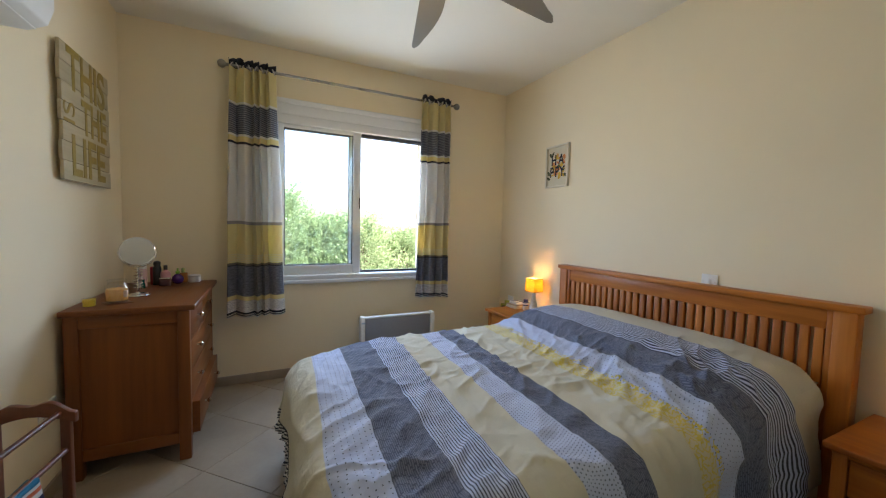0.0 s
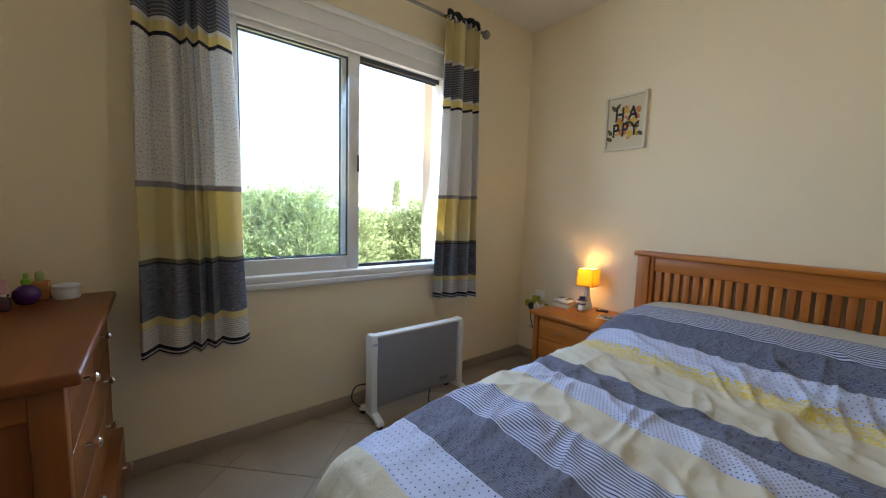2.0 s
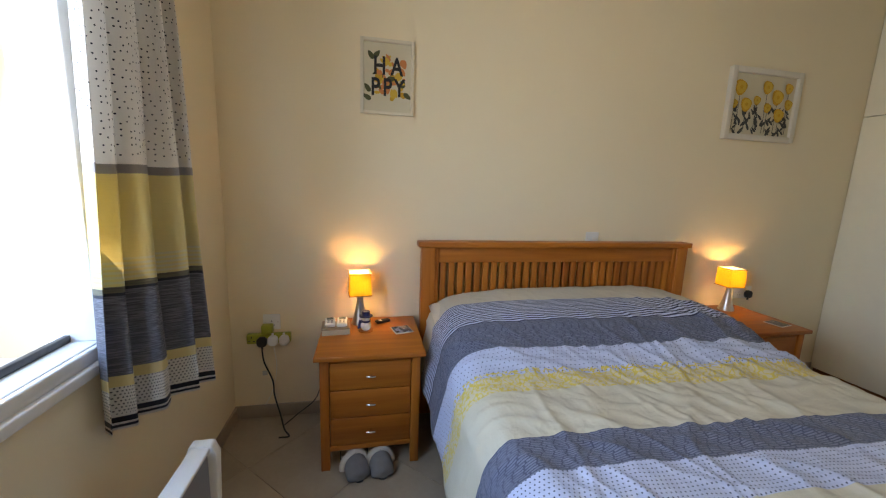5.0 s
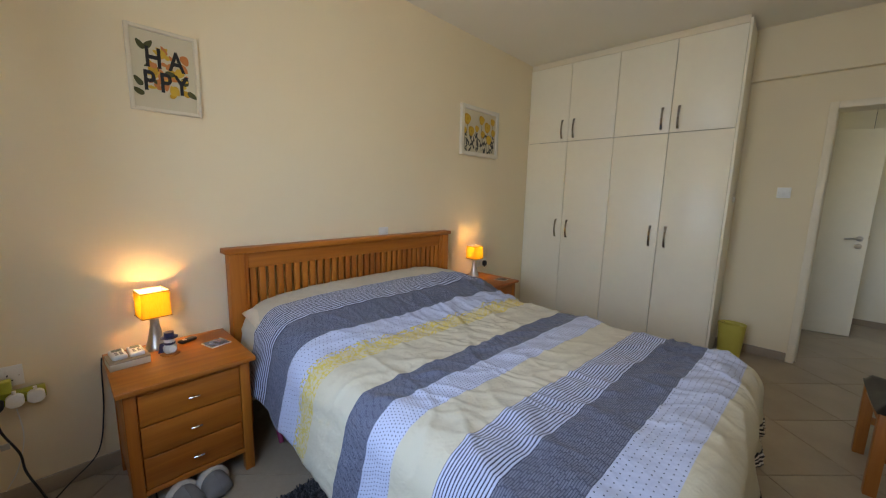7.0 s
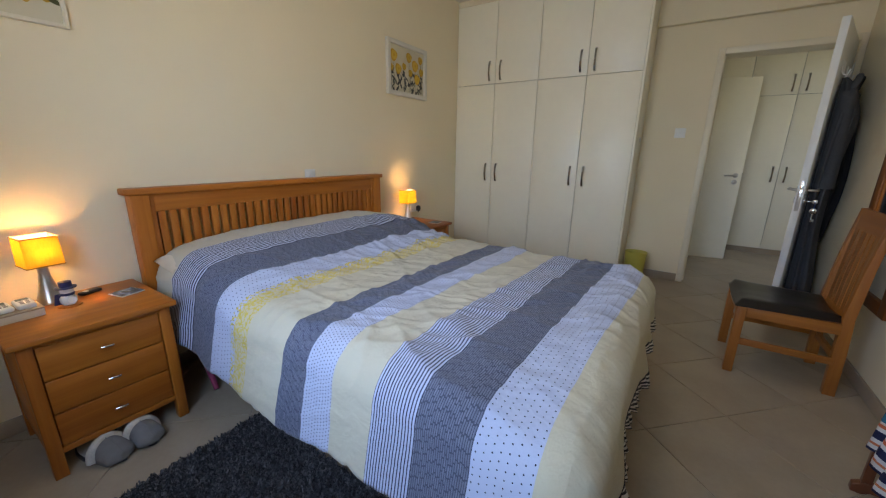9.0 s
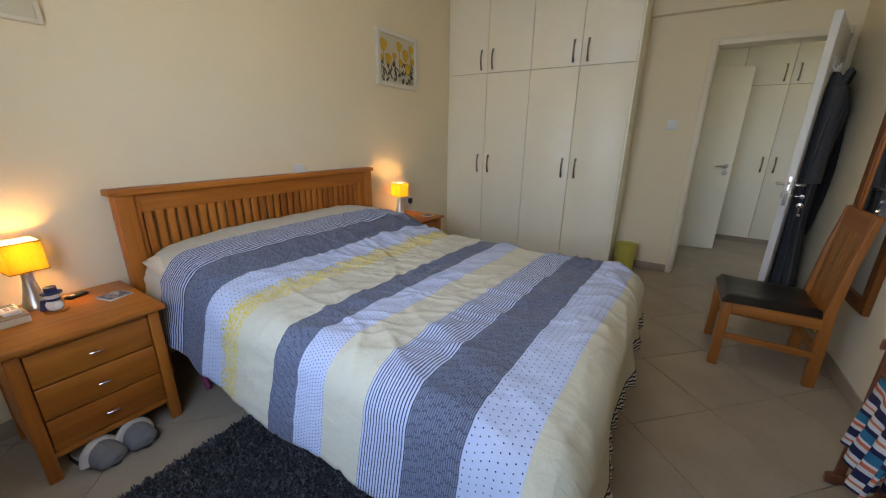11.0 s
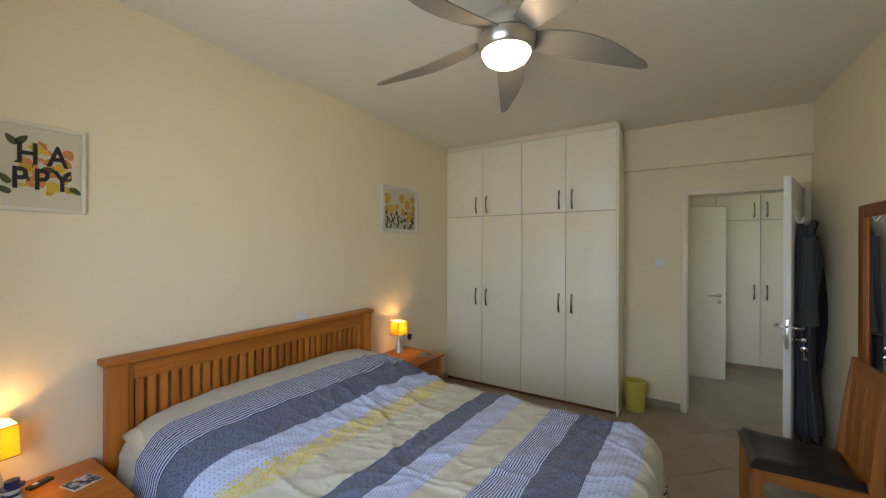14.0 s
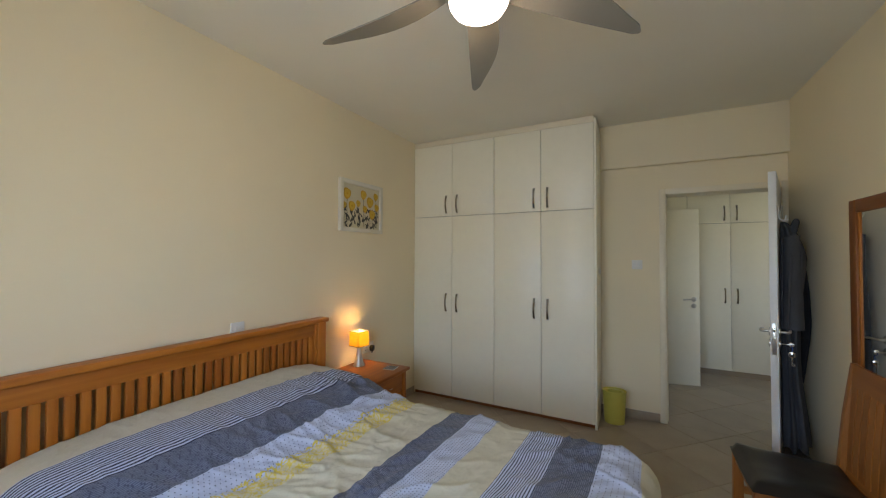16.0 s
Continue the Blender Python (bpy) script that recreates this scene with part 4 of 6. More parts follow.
def chest():
    root = thing("chest_of_drawers", at(-0.262, 4.765, 0), "brown stained wooden chest of drawers, lowest drawer ajar", "chest of drawers")
    dp, w, h = 0.54, 0.955, 0.865
    part("top", box(-0.012, dp, 0, w, h - 0.03, h, 0.006), PINE_Y, root)
    f = dp - 0.03
    for x in (0.0, f - 0.055):
        for y in (0.02, w - 0.07):
            part("leg", box(x, x + 0.055, y, y + 0.05, 0, h - 0.03, 0.003), PINE_Z, root)
    for y in (0.036, w - 0.054):
        part("side_panel", box(0.055, f - 0.055, y, y + 0.018, 0.115, h - 0.03), PINE_Z, root)
    for y0 in (0.022, w - 0.05):
        part("side_rail", box(0.055, f - 0.055, y0, y0 + 0.028, h - 0.095, h - 0.031, 0.003), PINE_X, root)
        part("side_rail", box(0.055, f - 0.055, y0, y0 + 0.028, 0.095, 0.155, 0.003), PINE_X, root)
    part("back_panel", box(0.0, 0.012, 0.07, w - 0.07, 0.10, h - 0.03), PINE_Z, root)
    part("apron", box(f - 0.04, f - 0.006, 0.07, w - 0.07, 0.085, 0.115, 0.002), PINE_Y, root)
    part("divider", box(f - 0.04, f - 0.012, 0.07, w - 0.07, h - 0.036, h - 0.03, 0.001), PINE_Y, root)
    rows = [(0.12, 0.30, 1), (0.305, 0.475, 1), (0.48, 0.65, 1), (0.655, 0.828, 2)]
    for z0, z1, k in rows:
        pull = 0.035 if z0 < 0.2 else 0.0
        spans = [(0.073, w - 0.073)] if k == 1 else [(0.073, w / 2 - 0.002), (w / 2 + 0.002, w - 0.073)]
        for a, c in spans:
            d = part("drawer", box(0.06 + pull, f + pull, a, c, z0, z1, 0.002), PINE_Y, root)
            for y in ([a + (c - a) * 0.22, a + (c - a) * 0.78] if k == 1 else [(a + c) / 2]):
                part("knob", lathe([(0.006, 0), (0.005, 0.012), (0.013, 0.02), (0.014, 0.026), (0.009, 0.032), (0.001, 0.034)], 16, m=at(f + pull, y, (z0 + z1) / 2 + 0.01, 0, 90, 0)), CHROME, d, "round chrome knob")
    return root


chest()

# ---- heater ----
heat = thing("panel_heater", at(1.693, 5.53, 0), "white and grey electric panel heater standing on castors", "heater")
GREYP = plain("grey_metal_mesh_panel", (0.30, 0.30, 0.31), 0.45, 0.2, vary=0.05, scale=300, bump=0.15)
part("panel", box(-0.305, 0.305, -0.022, 0.022, 0.09, 0.508, 0.006), GREYP, heat, "grey perforated front panel")
part("top_cover", box(-0.31, 0.31, -0.028, 0.028, 0.506, 0.52, 0.005), PLASTIC, heat)
for sx in (-1, 1):
    pr = [(-0.045, 0.06), (-0.038, 0.30), (-0.045, 0.49), (-0.03, 0.526), (0.03, 0.526), (0.045, 0.49), (0.038, 0.30), (0.045, 0.06)]
    part("end_cap", extruded(pr, 0.036, 0, 0.006, m=at(sx * 0.325 - 0.018, 0, 0)), PLASTIC, heat)
    foot = [(-0.125, 0.03), (-0.12, 0.05), (-0.06, 0.075), (0.06, 0.075), (0.12, 0.05), (0.125, 0.03), (0.10, 0.028), (0.05, 0.05), (-0.05, 0.05), (-0.10, 0.028)]
    part("foot", extruded(foot, 0.04, 0, 0.004, m=at(sx * 0.325 - 0.02, 0, 0)), PLASTIC, heat)
    for y in (-0.108, 0.108):
        part("castor", lathe([(0.0165, -0.011), (0.0185, -0.007), (0.0185, 0.007), (0.0165, 0.011)], 16, m=at(sx * 0.325, y, 0.0186, 0, 90, 0)), BLACK, heat)
part("rating_label", box(0.16, 0.225, -0.0232, -0.0222, 0.13, 0.155), plain("grey_label", (0.16, 0.16, 0.17), 0.5), heat)
part("side_label", box(-0.342, -0.308, -0.0472, -0.0462, 0.47, 0.483), plain("pale_blue_print", (0.42, 0.52, 0.62), 0.5), heat)
part("power_cable", tube(curve_points([(-0.30, 0.02, 0.22), (-0.38, 0.08, 0.20), (-0.40, 0.10, 0.12), (-0.34, 0.10, 0.05), (-0.2, 0.12, 0.006)], 6), 0.004, 8), BLACK, heat)
part("floor_cable", tube(curve_points([(0.1, 0.0, 0.095), (0.06, -0.05, 0.02), (0.14, -0.09, 0.006), (0.2, -0.06, 0.006)], 6), 0.004, 8), BLACK, heat)

# ---- rug ----


def rug(x0, x1, y0, y1):
    rnd = random.Random(4)
    bm = box(x0, x1, y0, y1, 0.001, 0.012)
    ob = part("rug_base", bm, RUGM)
    vs, fs = [], []
    for k in range(34000):
        x, y = rnd.uniform(x0 - 0.004, x1 + 0.004), rnd.uniform(y0 - 0.004, y1 + 0.004)
        a, h, w = rnd.uniform(0, 6.28), rnd.uniform(0.016, 0.028), rnd.uniform(0.0022, 0.004)
        lx, ly = rnd.gauss(0, 0.008), rnd.gauss(0, 0.008)
        dx, dy = w * math.cos(a), w * math.sin(a)
        i = len(vs)
        vs += [(x - dx, y - dy, 0.008), (x + dx, y + dy, 0.008), (x + lx + dx, y + ly + dy, h), (x + lx - dx, y + ly - dy, h)]
        fs.append((i, i + 1, i + 2, i + 3))
    me = bpy.data.meshes.new("shag")
    me.from_pydata(vs, [], fs)
    me.materials.append(RUGM)
    pile = new("shag", me)
    pile.parent = ob
    tagged(pile, kind="stuff")
    ob.name = "rug"
    return tagged(ob, "dark charcoal shaggy rug beside the bed", "rug")


RUGM, n_, l_, b_ = material("charcoal_shag")
_g = n_.new("ShaderNodeNewGeometry")
l_.new(ramp(n_, l_, _g.outputs["Random Per Island"], [(0.0, (0.012, 0.012, 0.014)), (0.6, (0.05, 0.05, 0.055)), (1.0, (0.17, 0.17, 0.18))]), b_.inputs["Base Color"])
b_.inputs["Roughness"].default_value = 0.9
rug(1.15, 2.17, 4.62, 5.14)

# ---- slippers ----
SUEDE = plain("grey_suede", (0.185, 0.18, 0.175), 0.9, vary=0.12, scale=40, bump=0.3)
FLEECE = plain("cream_fleece", (0.52, 0.48, 0.42), 0.95, vary=0.15, scale=180, bump=1.0)


def slipper(x, y, rz):
    root = thing("slipper", at(x, y, 0, 0, 0, rz), "grey suede slipper with cream fleece lining under the bedside table", "slipper", "pair of slippers")
    sole = [(0.053 * math.cos(a) * (1.0 if math.sin(a) > 0 else 0.85), 0.13 * math.sin(a)) for a in [2 * math.pi * k / 28 for k in range(28)]]
    part("sole", extruded(sole, 0.016, 2, 0.004), BLACK, root)
    bm = bmesh.new()
    rows = []
    for i in range(13):
        f = i / 12
        yy = -0.130 + f * 0.092
        w = 0.054 * math.sqrt(max(0.02, 1 - (max(0, (0.3 - f)) / 0.31) ** 2))
        h = 0.02 + 0.052 * math.sin(min(1, f * 1.1 + 0.12) * math.pi / 2)
        rows.append([bm.verts.new((w * math.cos(a), yy, 0.014 + h * abs(math.sin(a)) ** 0.75)) for a in [math.pi * k / 14 for k in range(15)]])
    for a, c in zip(rows, rows[1:]):
        for k in range(14):
            bm.faces.new((a[k], c[k], c[k + 1], a[k + 1])).smooth = True
    bm.faces.new(rows[0])
    u = part("upper", bm, SUEDE, root)
    md = u.modifiers.new("thick", "SOLIDIFY")
    md.thickness = 0.006
    part("seam", tube([(0, -0.127 + 0.008 * k, 0.015 + 0.052 * math.sin(min(1, (0.008 * k / 0.092) * 1.1 + 0.12) * math.pi / 2) + 0.021) for k in range(12)], 0.002, 6), SUEDE, root)
    cuff = [(0.056 * math.cos(a), -0.036 + 0.010 * math.sin(a), 0.018 + 0.062 * math.sin(a)) for a in [math.pi * k / 14 for k in range(15)]]
    part("cuff", tube(cuff, 0.019, 8), FLEECE, root, "cream fleece cuff")
    part("insole", extruded([(a * 0.88, b * 0.92) for a, b in sole], 0.012, 2, 0.004, m=at(0, 0, 0.016)), FLEECE, root)
    return root


slipper(2.495, 5.105, -72)
slipper(2.50, 4.985, -80)

# ---- bedside objects ----


def handset(x, y, rz):
    root = thing("remote_control", at(x, y, 0.611, 0, 0, rz), "small white remote control on a box", "remote control", "remotes on the bedside table")
    part("body", box(-0.05, 0.05, -0.026, 0.026, 0, 0.02, 0.008, seg=3), PLASTIC, root)
    part("display", box(0.012, 0.04, -0.017, 0.017, 0.02, 0.0212), plain("grey_display", (0.22, 0.25, 0.22), 0.25, bump=0), root)
    for i in range(2):
        for j in range(2):
            part("button", box(-0.035 + 0.022 * i, -0.021 + 0.022 * i, -0.014 + 0.016 * j, -0.003 + 0.016 * j, 0.02, 0.0225, 0.001), GREYP, root)
    return root


book = thing("box", at(2.745, 5.195, 0.575, 0, 0, 4), "shallow cream card box on the bedside table", "box")
part("carton", box(-0.06, 0.06, -0.068, 0.068, 0, 0.028, 0.002), plain("cream_card", (0.62, 0.53, 0.38), 0.7), book)
part("cover", box(-0.061, 0.061, -0.069, 0.069, 0.028, 0.036, 0.002), plain("kraft_card", (0.42, 0.30, 0.18), 0.7), book)
handset(2.75, 5.225, 5)
handset(2.75, 5.165, 2)

snow = thing("figurine", at(2.735, 5.045, 0.575), "small white figurine with a dark blue hat", "figurine")
bm = lathe([(0.001, 0.006), (0.02, 0.007), (0.027, 0.02), (0.027, 0.035), (0.019, 0.048), (0.02, 0.056), (0.023, 0.068), (0.018, 0.082), (0.001, 0.086)], 20)
part("body", bm, plain("glazed_white", (0.75, 0.75, 0.73), 0.25, bump=0), snow)
BLUE = plain("navy_glaze", (0.02, 0.03, 0.10), 0.3, bump=0)
part("hat", lathe([(0.034, 0.078), (0.034, 0.082), (0.021, 0.084), (0.020, 0.105), (0.001, 0.107)], 20), BLUE, snow, "dark blue brimmed hat")
part("scarf", lathe([(0.021, 0.047), (0.024, 0.05), (0.024, 0.056), (0.021, 0.058)], 20), BLUE, snow)
part("cape", extruded([(-0.03, 0.01), (-0.022, 0.055), (0.012, 0.055), (0.02, 0.01)], 0.008, 0, 0.002, m=at(0.002, 0.024, 0)), BLUE, snow)
part("badge", lathe([(0.014, 0), (0.014, 0.003)], 16, m=at(-0.027, -0.006, 0.03, 0, -90, 0)), PLASTIC, snow)
part("coaster", lathe([(0.038, 0), (0.038, 0.005)], 24), OAK_Y, snow)

rem = thing("key_fob", at(2.845, 4.955, 0.575, 0, 0, 25), "small black key fob remote", "remote control")
part("body", box(-0.018, 0.018, -0.04, 0.04, 0, 0.014, 0.006, seg=3), BLACK, rem)
part("button", box(-0.009, 0.009, 0.008, 0.024, 0.013, 0.0155, 0.002), PLASTIC, rem)


def coaster(x, y, rz):
    root = thing("coaster", at(x, y, 0.575, 0, 0, rz), "photo coaster lying flat on the bedside table", "coaster", "photo coasters")
    part("card", box(-0.048, 0.048, -0.048, 0.048, 0, 0.004, 0.001), plain("white_card_edge", (0.6, 0.57, 0.52), 0.4, bump=0), root)
    m, n, l, b = material("printed_photo")
    l.new(ramp(n, l, noise_of(n, l, 45, 5), [(0.35, (0.04, 0.045, 0.07)), (0.5, (0.22, 0.22, 0.28)), (0.62, (0.55, 0.5, 0.45))], "CONSTANT"), b.inputs["Base Color"])
    b.inputs["Roughness"].default_value = 0.25
    part("photo", box(-0.044, 0.044, -0.044, 0.044, 0.004, 0.0048), m, root)


coaster(2.72, 4.86, 14)
coaster(2.56, 2.60, 10)

# ---- sockets, switches, cables ----


def wall_plate(name, m, w, h, label, category, kind, group=""):
    """A white plate whose face looks along its own +z."""
    root = thing(name, m, label, category, group)
    part("plate", box(-w / 2, w / 2, -h / 2, h / 2, 0, 0.009, 0.003), PLASTIC, root)
    if kind == "switch":
        part("rocker", box(-0.012, 0.012, -0.017, 0.017, 0.009, 0.0135, 0.002), PLASTIC, root)
    else:
        for x in ((-0.032, 0.032) if w > 0.1 else (0,)):
            part("rocker", box(x - 0.005, x + 0.005, 0.014, 0.028, 0.009, 0.0125, 0.001), PLASTIC, root)
            for dx, dy, a, b in ((0, 0.004, 0.0022, 0.004), (-0.011, -0.018, 0.0035, 0.002), (0.011, -0.018, 0.0035, 0.002)):
                part("slot", box(x + dx - a, x + dx + a, dy - b, dy + b, 0.009, 0.0094), BLACK, root)
    for x in (-w / 2 + 0.012, w / 2 - 0.012):
        part("screw", lathe([(0.003, 0.0088), (0.003, 0.0098)], 8, m=at(x, 0, 0)), STEEL, root)
    return root


EAST = lambda y, z: at(XE, y, z) @ Matrix(((0, 0, -1, 0), (-1, 0, 0, 0), (0, 1, 0, 0), (0, 0, 0, 1)))
WEST = lambda y, z: at(XW, y, z) @ Matrix(((0, 0, 1, 0), (1, 0, 0, 0), (0, 1, 0, 0), (0, 0, 0, 1)))
SOUTH = lambda x, z: at(x, YS, z) @ Matrix(((-1, 0, 0, 0), (0, 0, 1, 0), (0, 1, 0, 0), (0, 0, 0, 1)))
wall_plate("socket", EAST(3.655, 1.036), 0.086, 0.086, "white wall switch plate above the headboard", "switch", "switch")
wall_plate("light_switch", SOUTH(0.775, 1.415), 0.086, 0.086, "white wall light switch beside the doorway", "switch", "switch")
wall_plate("wall_socket", EAST(5.55, 0.565), 0.088, 0.086, "white single wall socket near the window corner", "socket", "socket")
wall_plate("wall_socket", EAST(2.42, 0.66), 0.147, 0.086, "white double wall socket above the bedside table", "socket", "socket")
wall_plate("wall_socket", WEST(4.70, 0.42), 0.147, 0.086, "white wall socket half behind the drawers", "socket", "socket")
sens = thing("wardrobe_catch", at(1.086, 1.40, 1.35), "small white plastic catch on the wardrobe side", "catch")
part("body", box(-0.016, 0, -0.02, 0.02, -0.02, 0.02, 0.003), PLASTIC, sens)


def plug(name, m, mat, label):
    root = thing(name, m, label, "plug")
    pr = [(-0.024, -0.018), (-0.012, -0.028), (0.012, -0.028), (0.024, -0.018), (0.026, 0.012), (0.012, 0.026), (-0.012, 0.026), (-0.026, 0.012)]
    part("body", extruded(pr, 0.026, 2, 0.005), mat, root)
    part("cord_grip", tube([(0, -0.024, 0.013), (0, -0.042, 0.013)], 0.006, 8), mat, root)
    return root


LIME = plain("lime_plastic", (0.38, 0.40, 0.04), 0.4, bump=0)
ext = thing("socket_adaptor", EAST(5.56, 0.485) @ at(0, 0, 0.012), "lime green multi-way socket adaptor on the wall", "adaptor")
part("strip", box(-0.11, 0.11, -0.028, 0.024, 0, 0.035, 0.005), LIME, ext)
part("riser", box(-0.035, 0.02, 0.024, 0.075, -0.003, 0.04, 0.006), LIME, ext)
for dx, dy, a, b in ((-0.085, 0.010, 0.0025, 0.005), (-0.096, -0.012, 0.005, 0.0025), (-0.074, -0.012, 0.005, 0.0025)):
    part("slot", box(dx - a, dx + a, dy - b, dy + b, 0.035, 0.0356), BLACK, ext)
plug("plug", EAST(5.59, 0.475) @ at(0, 0, 0.048), BLACK, "black plug with a trailing cable in the adaptor")
plug("plug", EAST(5.535, 0.478) @ at(0, 0, 0.048, 0, 0, 180), PLASTIC, "white plug in the lime adaptor")
plug("plug", EAST(5.478, 0.478) @ at(0, 0, 0.048, 0, 0, 180), PLASTIC, "white plug in the lime adaptor")
plug("plug", EAST(2.385, 0.65) @ at(0, 0, 0.010), BLACK, "black plug in the wall socket")
cab = thing("lamp_cable", at(0, 0, 0), "black lamp cable hanging to the floor", "cable")
part("cord", tube(curve_points([(2.88, 5.59, 0.43), (2.875, 5.58, 0.36), (2.885, 5.545, 0.25), (2.87, 5.535, 0.17), (2.83, 5.50, 0.08), (2.78, 5.47, 0.02), (2.74, 5.44, 0.006), (2.735, 5.49, 0.006)], 8), 0.0042, 8), BLACK, cab)
part("cord", tube(curve_points([(2.80, 5.48, 0.028), (2.86, 5.42, 0.05), (2.91, 5.32, 0.12), (2.925, 5.285, 0.30), (2.93, 5.275, 0.50), (2.93, 5.27, 0.56)], 8), 0.003, 8), BLACK, cab)
part("tag", box(2.868, 2.874, 5.565, 5.59, 0.29, 0.315, 0.001), plain("translucent_tag", (0.5, 0.48, 0.42), 0.4), cab)
wc = thing("charger_cable", at(0, 0, 0), "thin white charger cable down the wall", "cable")
part("cord", tube(curve_points([(2.90, 5.535, 0.435), (2.92, 5.53, 0.30), (2.93, 5.56, 0.16), (2.93, 5.60, 0.08)], 6), 0.002, 6), PLASTIC, wc)
pk = thing("umbrella", at(2.56, 4.60, 0.0), "dark pink folded umbrella propped under the bed", "umbrella")
part("canopy", tube([(-0.03, 0.04, 0.014), (0.05, 0.03, 0.10), (0.14, 0.02, 0.20)], 0.012, 10, taper=0.018), plain("pink_nylon", (0.30, 0.03, 0.10), 0.6), pk)

# ---- waste bin ----
binr = thing("waste_bin", at(0.965, 1.40, 0), "oval yellow plastic waste bin beside the wardrobe", "bin")
YPL = plain("yellow_plastic", (0.58, 0.50, 0.09), 0.4, vary=0.04, bump=0.02)
bm = lathe([(0.072, 0.0), (0.078, 0.004), (0.092, 0.27), (0.097, 0.285), (0.094, 0.29), (0.088, 0.285), (0.075, 0.01), (0.001, 0.009)], 36, cap=False)
bmesh.ops.scale(bm, vec=(1.05, 0.82, 1.0), verts=bm.verts[:])
part("body", bm, YPL, binr)
bm = lathe([(0.091, 0.276), (0.060, 0.280), (0.058, 0.276), (0.090, 0.272)], 36, cap=False)
bmesh.ops.scale(bm, vec=(1.05, 0.82, 1.0), verts=bm.verts[:])
part("lid_ring", bm, YPL, binr)

# ---- dining chair ----
chair = thing("dining_chair", at(0.0, 2.655, 0), "oak dining chair with a black leather seat", "chair")
LEATHER = plain("black_leather", (0.014, 0.012, 0.012), 0.33, vary=0.15, scale=90, bump=0.25)
for y in (-0.225, 0.18):
    part("front_leg", box(0.27, 0.315, y, y + 0.045, 0, 0.405, 0.004), CHAIR_Z, chair)
for y in (-0.205, 0.165):
    side = [(-0.165, 0.0), (-0.115, 0.0), (-0.108, 0.25), (-0.105, 0.44), (-0.13, 0.70), (-0.165, 0.955), (-0.19, 0.955), (-0.165, 0.70), (-0.15, 0.44), (-0.16, 0.25)]
    part("back_post", extruded(side, 0.04, 1, 0.003, m=at(0, y, 0)), CHAIR_Z, chair)
part("seat_rail", box(0.285, 0.307, -0.18, 0.18, 0.345, 0.405, 0.002), CHAIR_Y, chair)
part("seat_rail", box(-0.145, -0.12, -0.165, 0.165, 0.345, 0.405, 0.002), CHAIR_Y, chair)
for y in (-0.218, 0.19):
    part("seat_rail", box(-0.11, 0.27, y, y + 0.022, 0.345, 0.405, 0.002), CHAIR_X, chair)
    part("stretcher", box(-0.12, 0.275, y + 0.002, y + 0.02, 0.175, 0.212, 0.002), CHAIR_X, chair)
part("cross_stretcher", box(-0.148, -0.128, -0.165, 0.165, 0.175, 0.212, 0.002), CHAIR_Y, chair)
bm = bmesh.new()
g = []
for i in range(19):
    for_row = []
    for j in range(19):
        a, b = i / 9 - 1, j / 9 - 1
        e = max(abs(a), abs(b))
        z = 0.408 + 0.046 * max(0.0, 1 - e ** 8) ** 0.5 - 0.020 * (1 - b * b) * (1 - 0.4 * a) + 0.008 * max(0.0, a) ** 3 * b * b * (1 - e ** 10) + 0.002 * noise.noise((a * 3, b * 3, 2))
        for_row.append(bm.verts.new((0.095 + a * 0.228, b * (0.215 + 0.018 * a), z)))
    g.append(for_row)
for a, c in zip(g, g[1:]):
    for j in range(18):
        bm.faces.new((a[j], c[j], c[j + 1], a[j + 1])).smooth = True
bm.faces.new([r[0] for r in g] + g[-1][1:] + [r[-1] for r in g[::-1]][1:] + g[0][::-1][1:-1])
part("seat", bm, LEATHER, chair, "padded black leather seat")


def back_x(z):
    return -0.127 - 0.035 * max(0.0, (z - 0.44) / 0.5) ** 1.3 - 0.008


def back_slat(y0, y1, z0, z1):
    bm = bmesh.new()
    k = 8
    f = [[bm.verts.new((back_x(z0 + (z1 - z0) * i / k) + dx, y, z0 + (z1 - z0) * i / k)) for i in range(k + 1)] for dx, y in ((0.008, y0), (0.008, y1), (-0.008, y1), (-0.008, y0))]
    for q in range(4):
        for i in range(k):
            bm.faces.new((f[q][i], f[(q + 1) % 4][i], f[(q + 1) % 4][i + 1], f[q][i + 1]))
    bm.faces.new([r[0] for r in f][::-1])
    bm.faces.new([r[-1] for r in f])
    bmesh.ops.recalc_face_normals(bm, faces=bm.faces[:])
    return smooth(bm, 40)


for k in range(6):
    part("back_slat", back_slat(-0.155 + 0.0535 * k, -0.155 + 0.0535 * k + 0.044, 0.44, 0.85), CHAIR_Z, chair)
part("top_rail", back_slat(-0.165, 0.165, 0.85, 0.955), CHAIR_Y, chair)
part("lower_rail", back_slat(-0.165, 0.165, 0.405, 0.44), CHAIR_Y, chair)

# ---- wall mirror ----
mir = thing("wall_mirror", at(XW, 2.48, 1.115), "tall wall mirror in a brown oak frame", "mirror")
mw, mh, fw = 0.285, 0.685, 0.07
for y in (-1, 1):
    part("stile", box(0, 0.03, min(y * mw, y * (mw - fw)), max(y * mw, y * (mw - fw)), -mh, mh, 0.004), PINE_Z, mir)
for z in (-1, 1):
    part("rail", box(0, 0.03, -mw + fw, mw - fw, min(z * mh, z * (mh - fw)), max(z * mh, z * (mh - fw)), 0.004), PINE_Y, mir)
part("glass", box(0.012, 0.016, -mw + fw - 0.004, mw - fw + 0.004, -mh + fw - 0.004, mh - fw + 0.004), MIRROR, mir, "silvered mirror glass")
bm = bmesh.new()
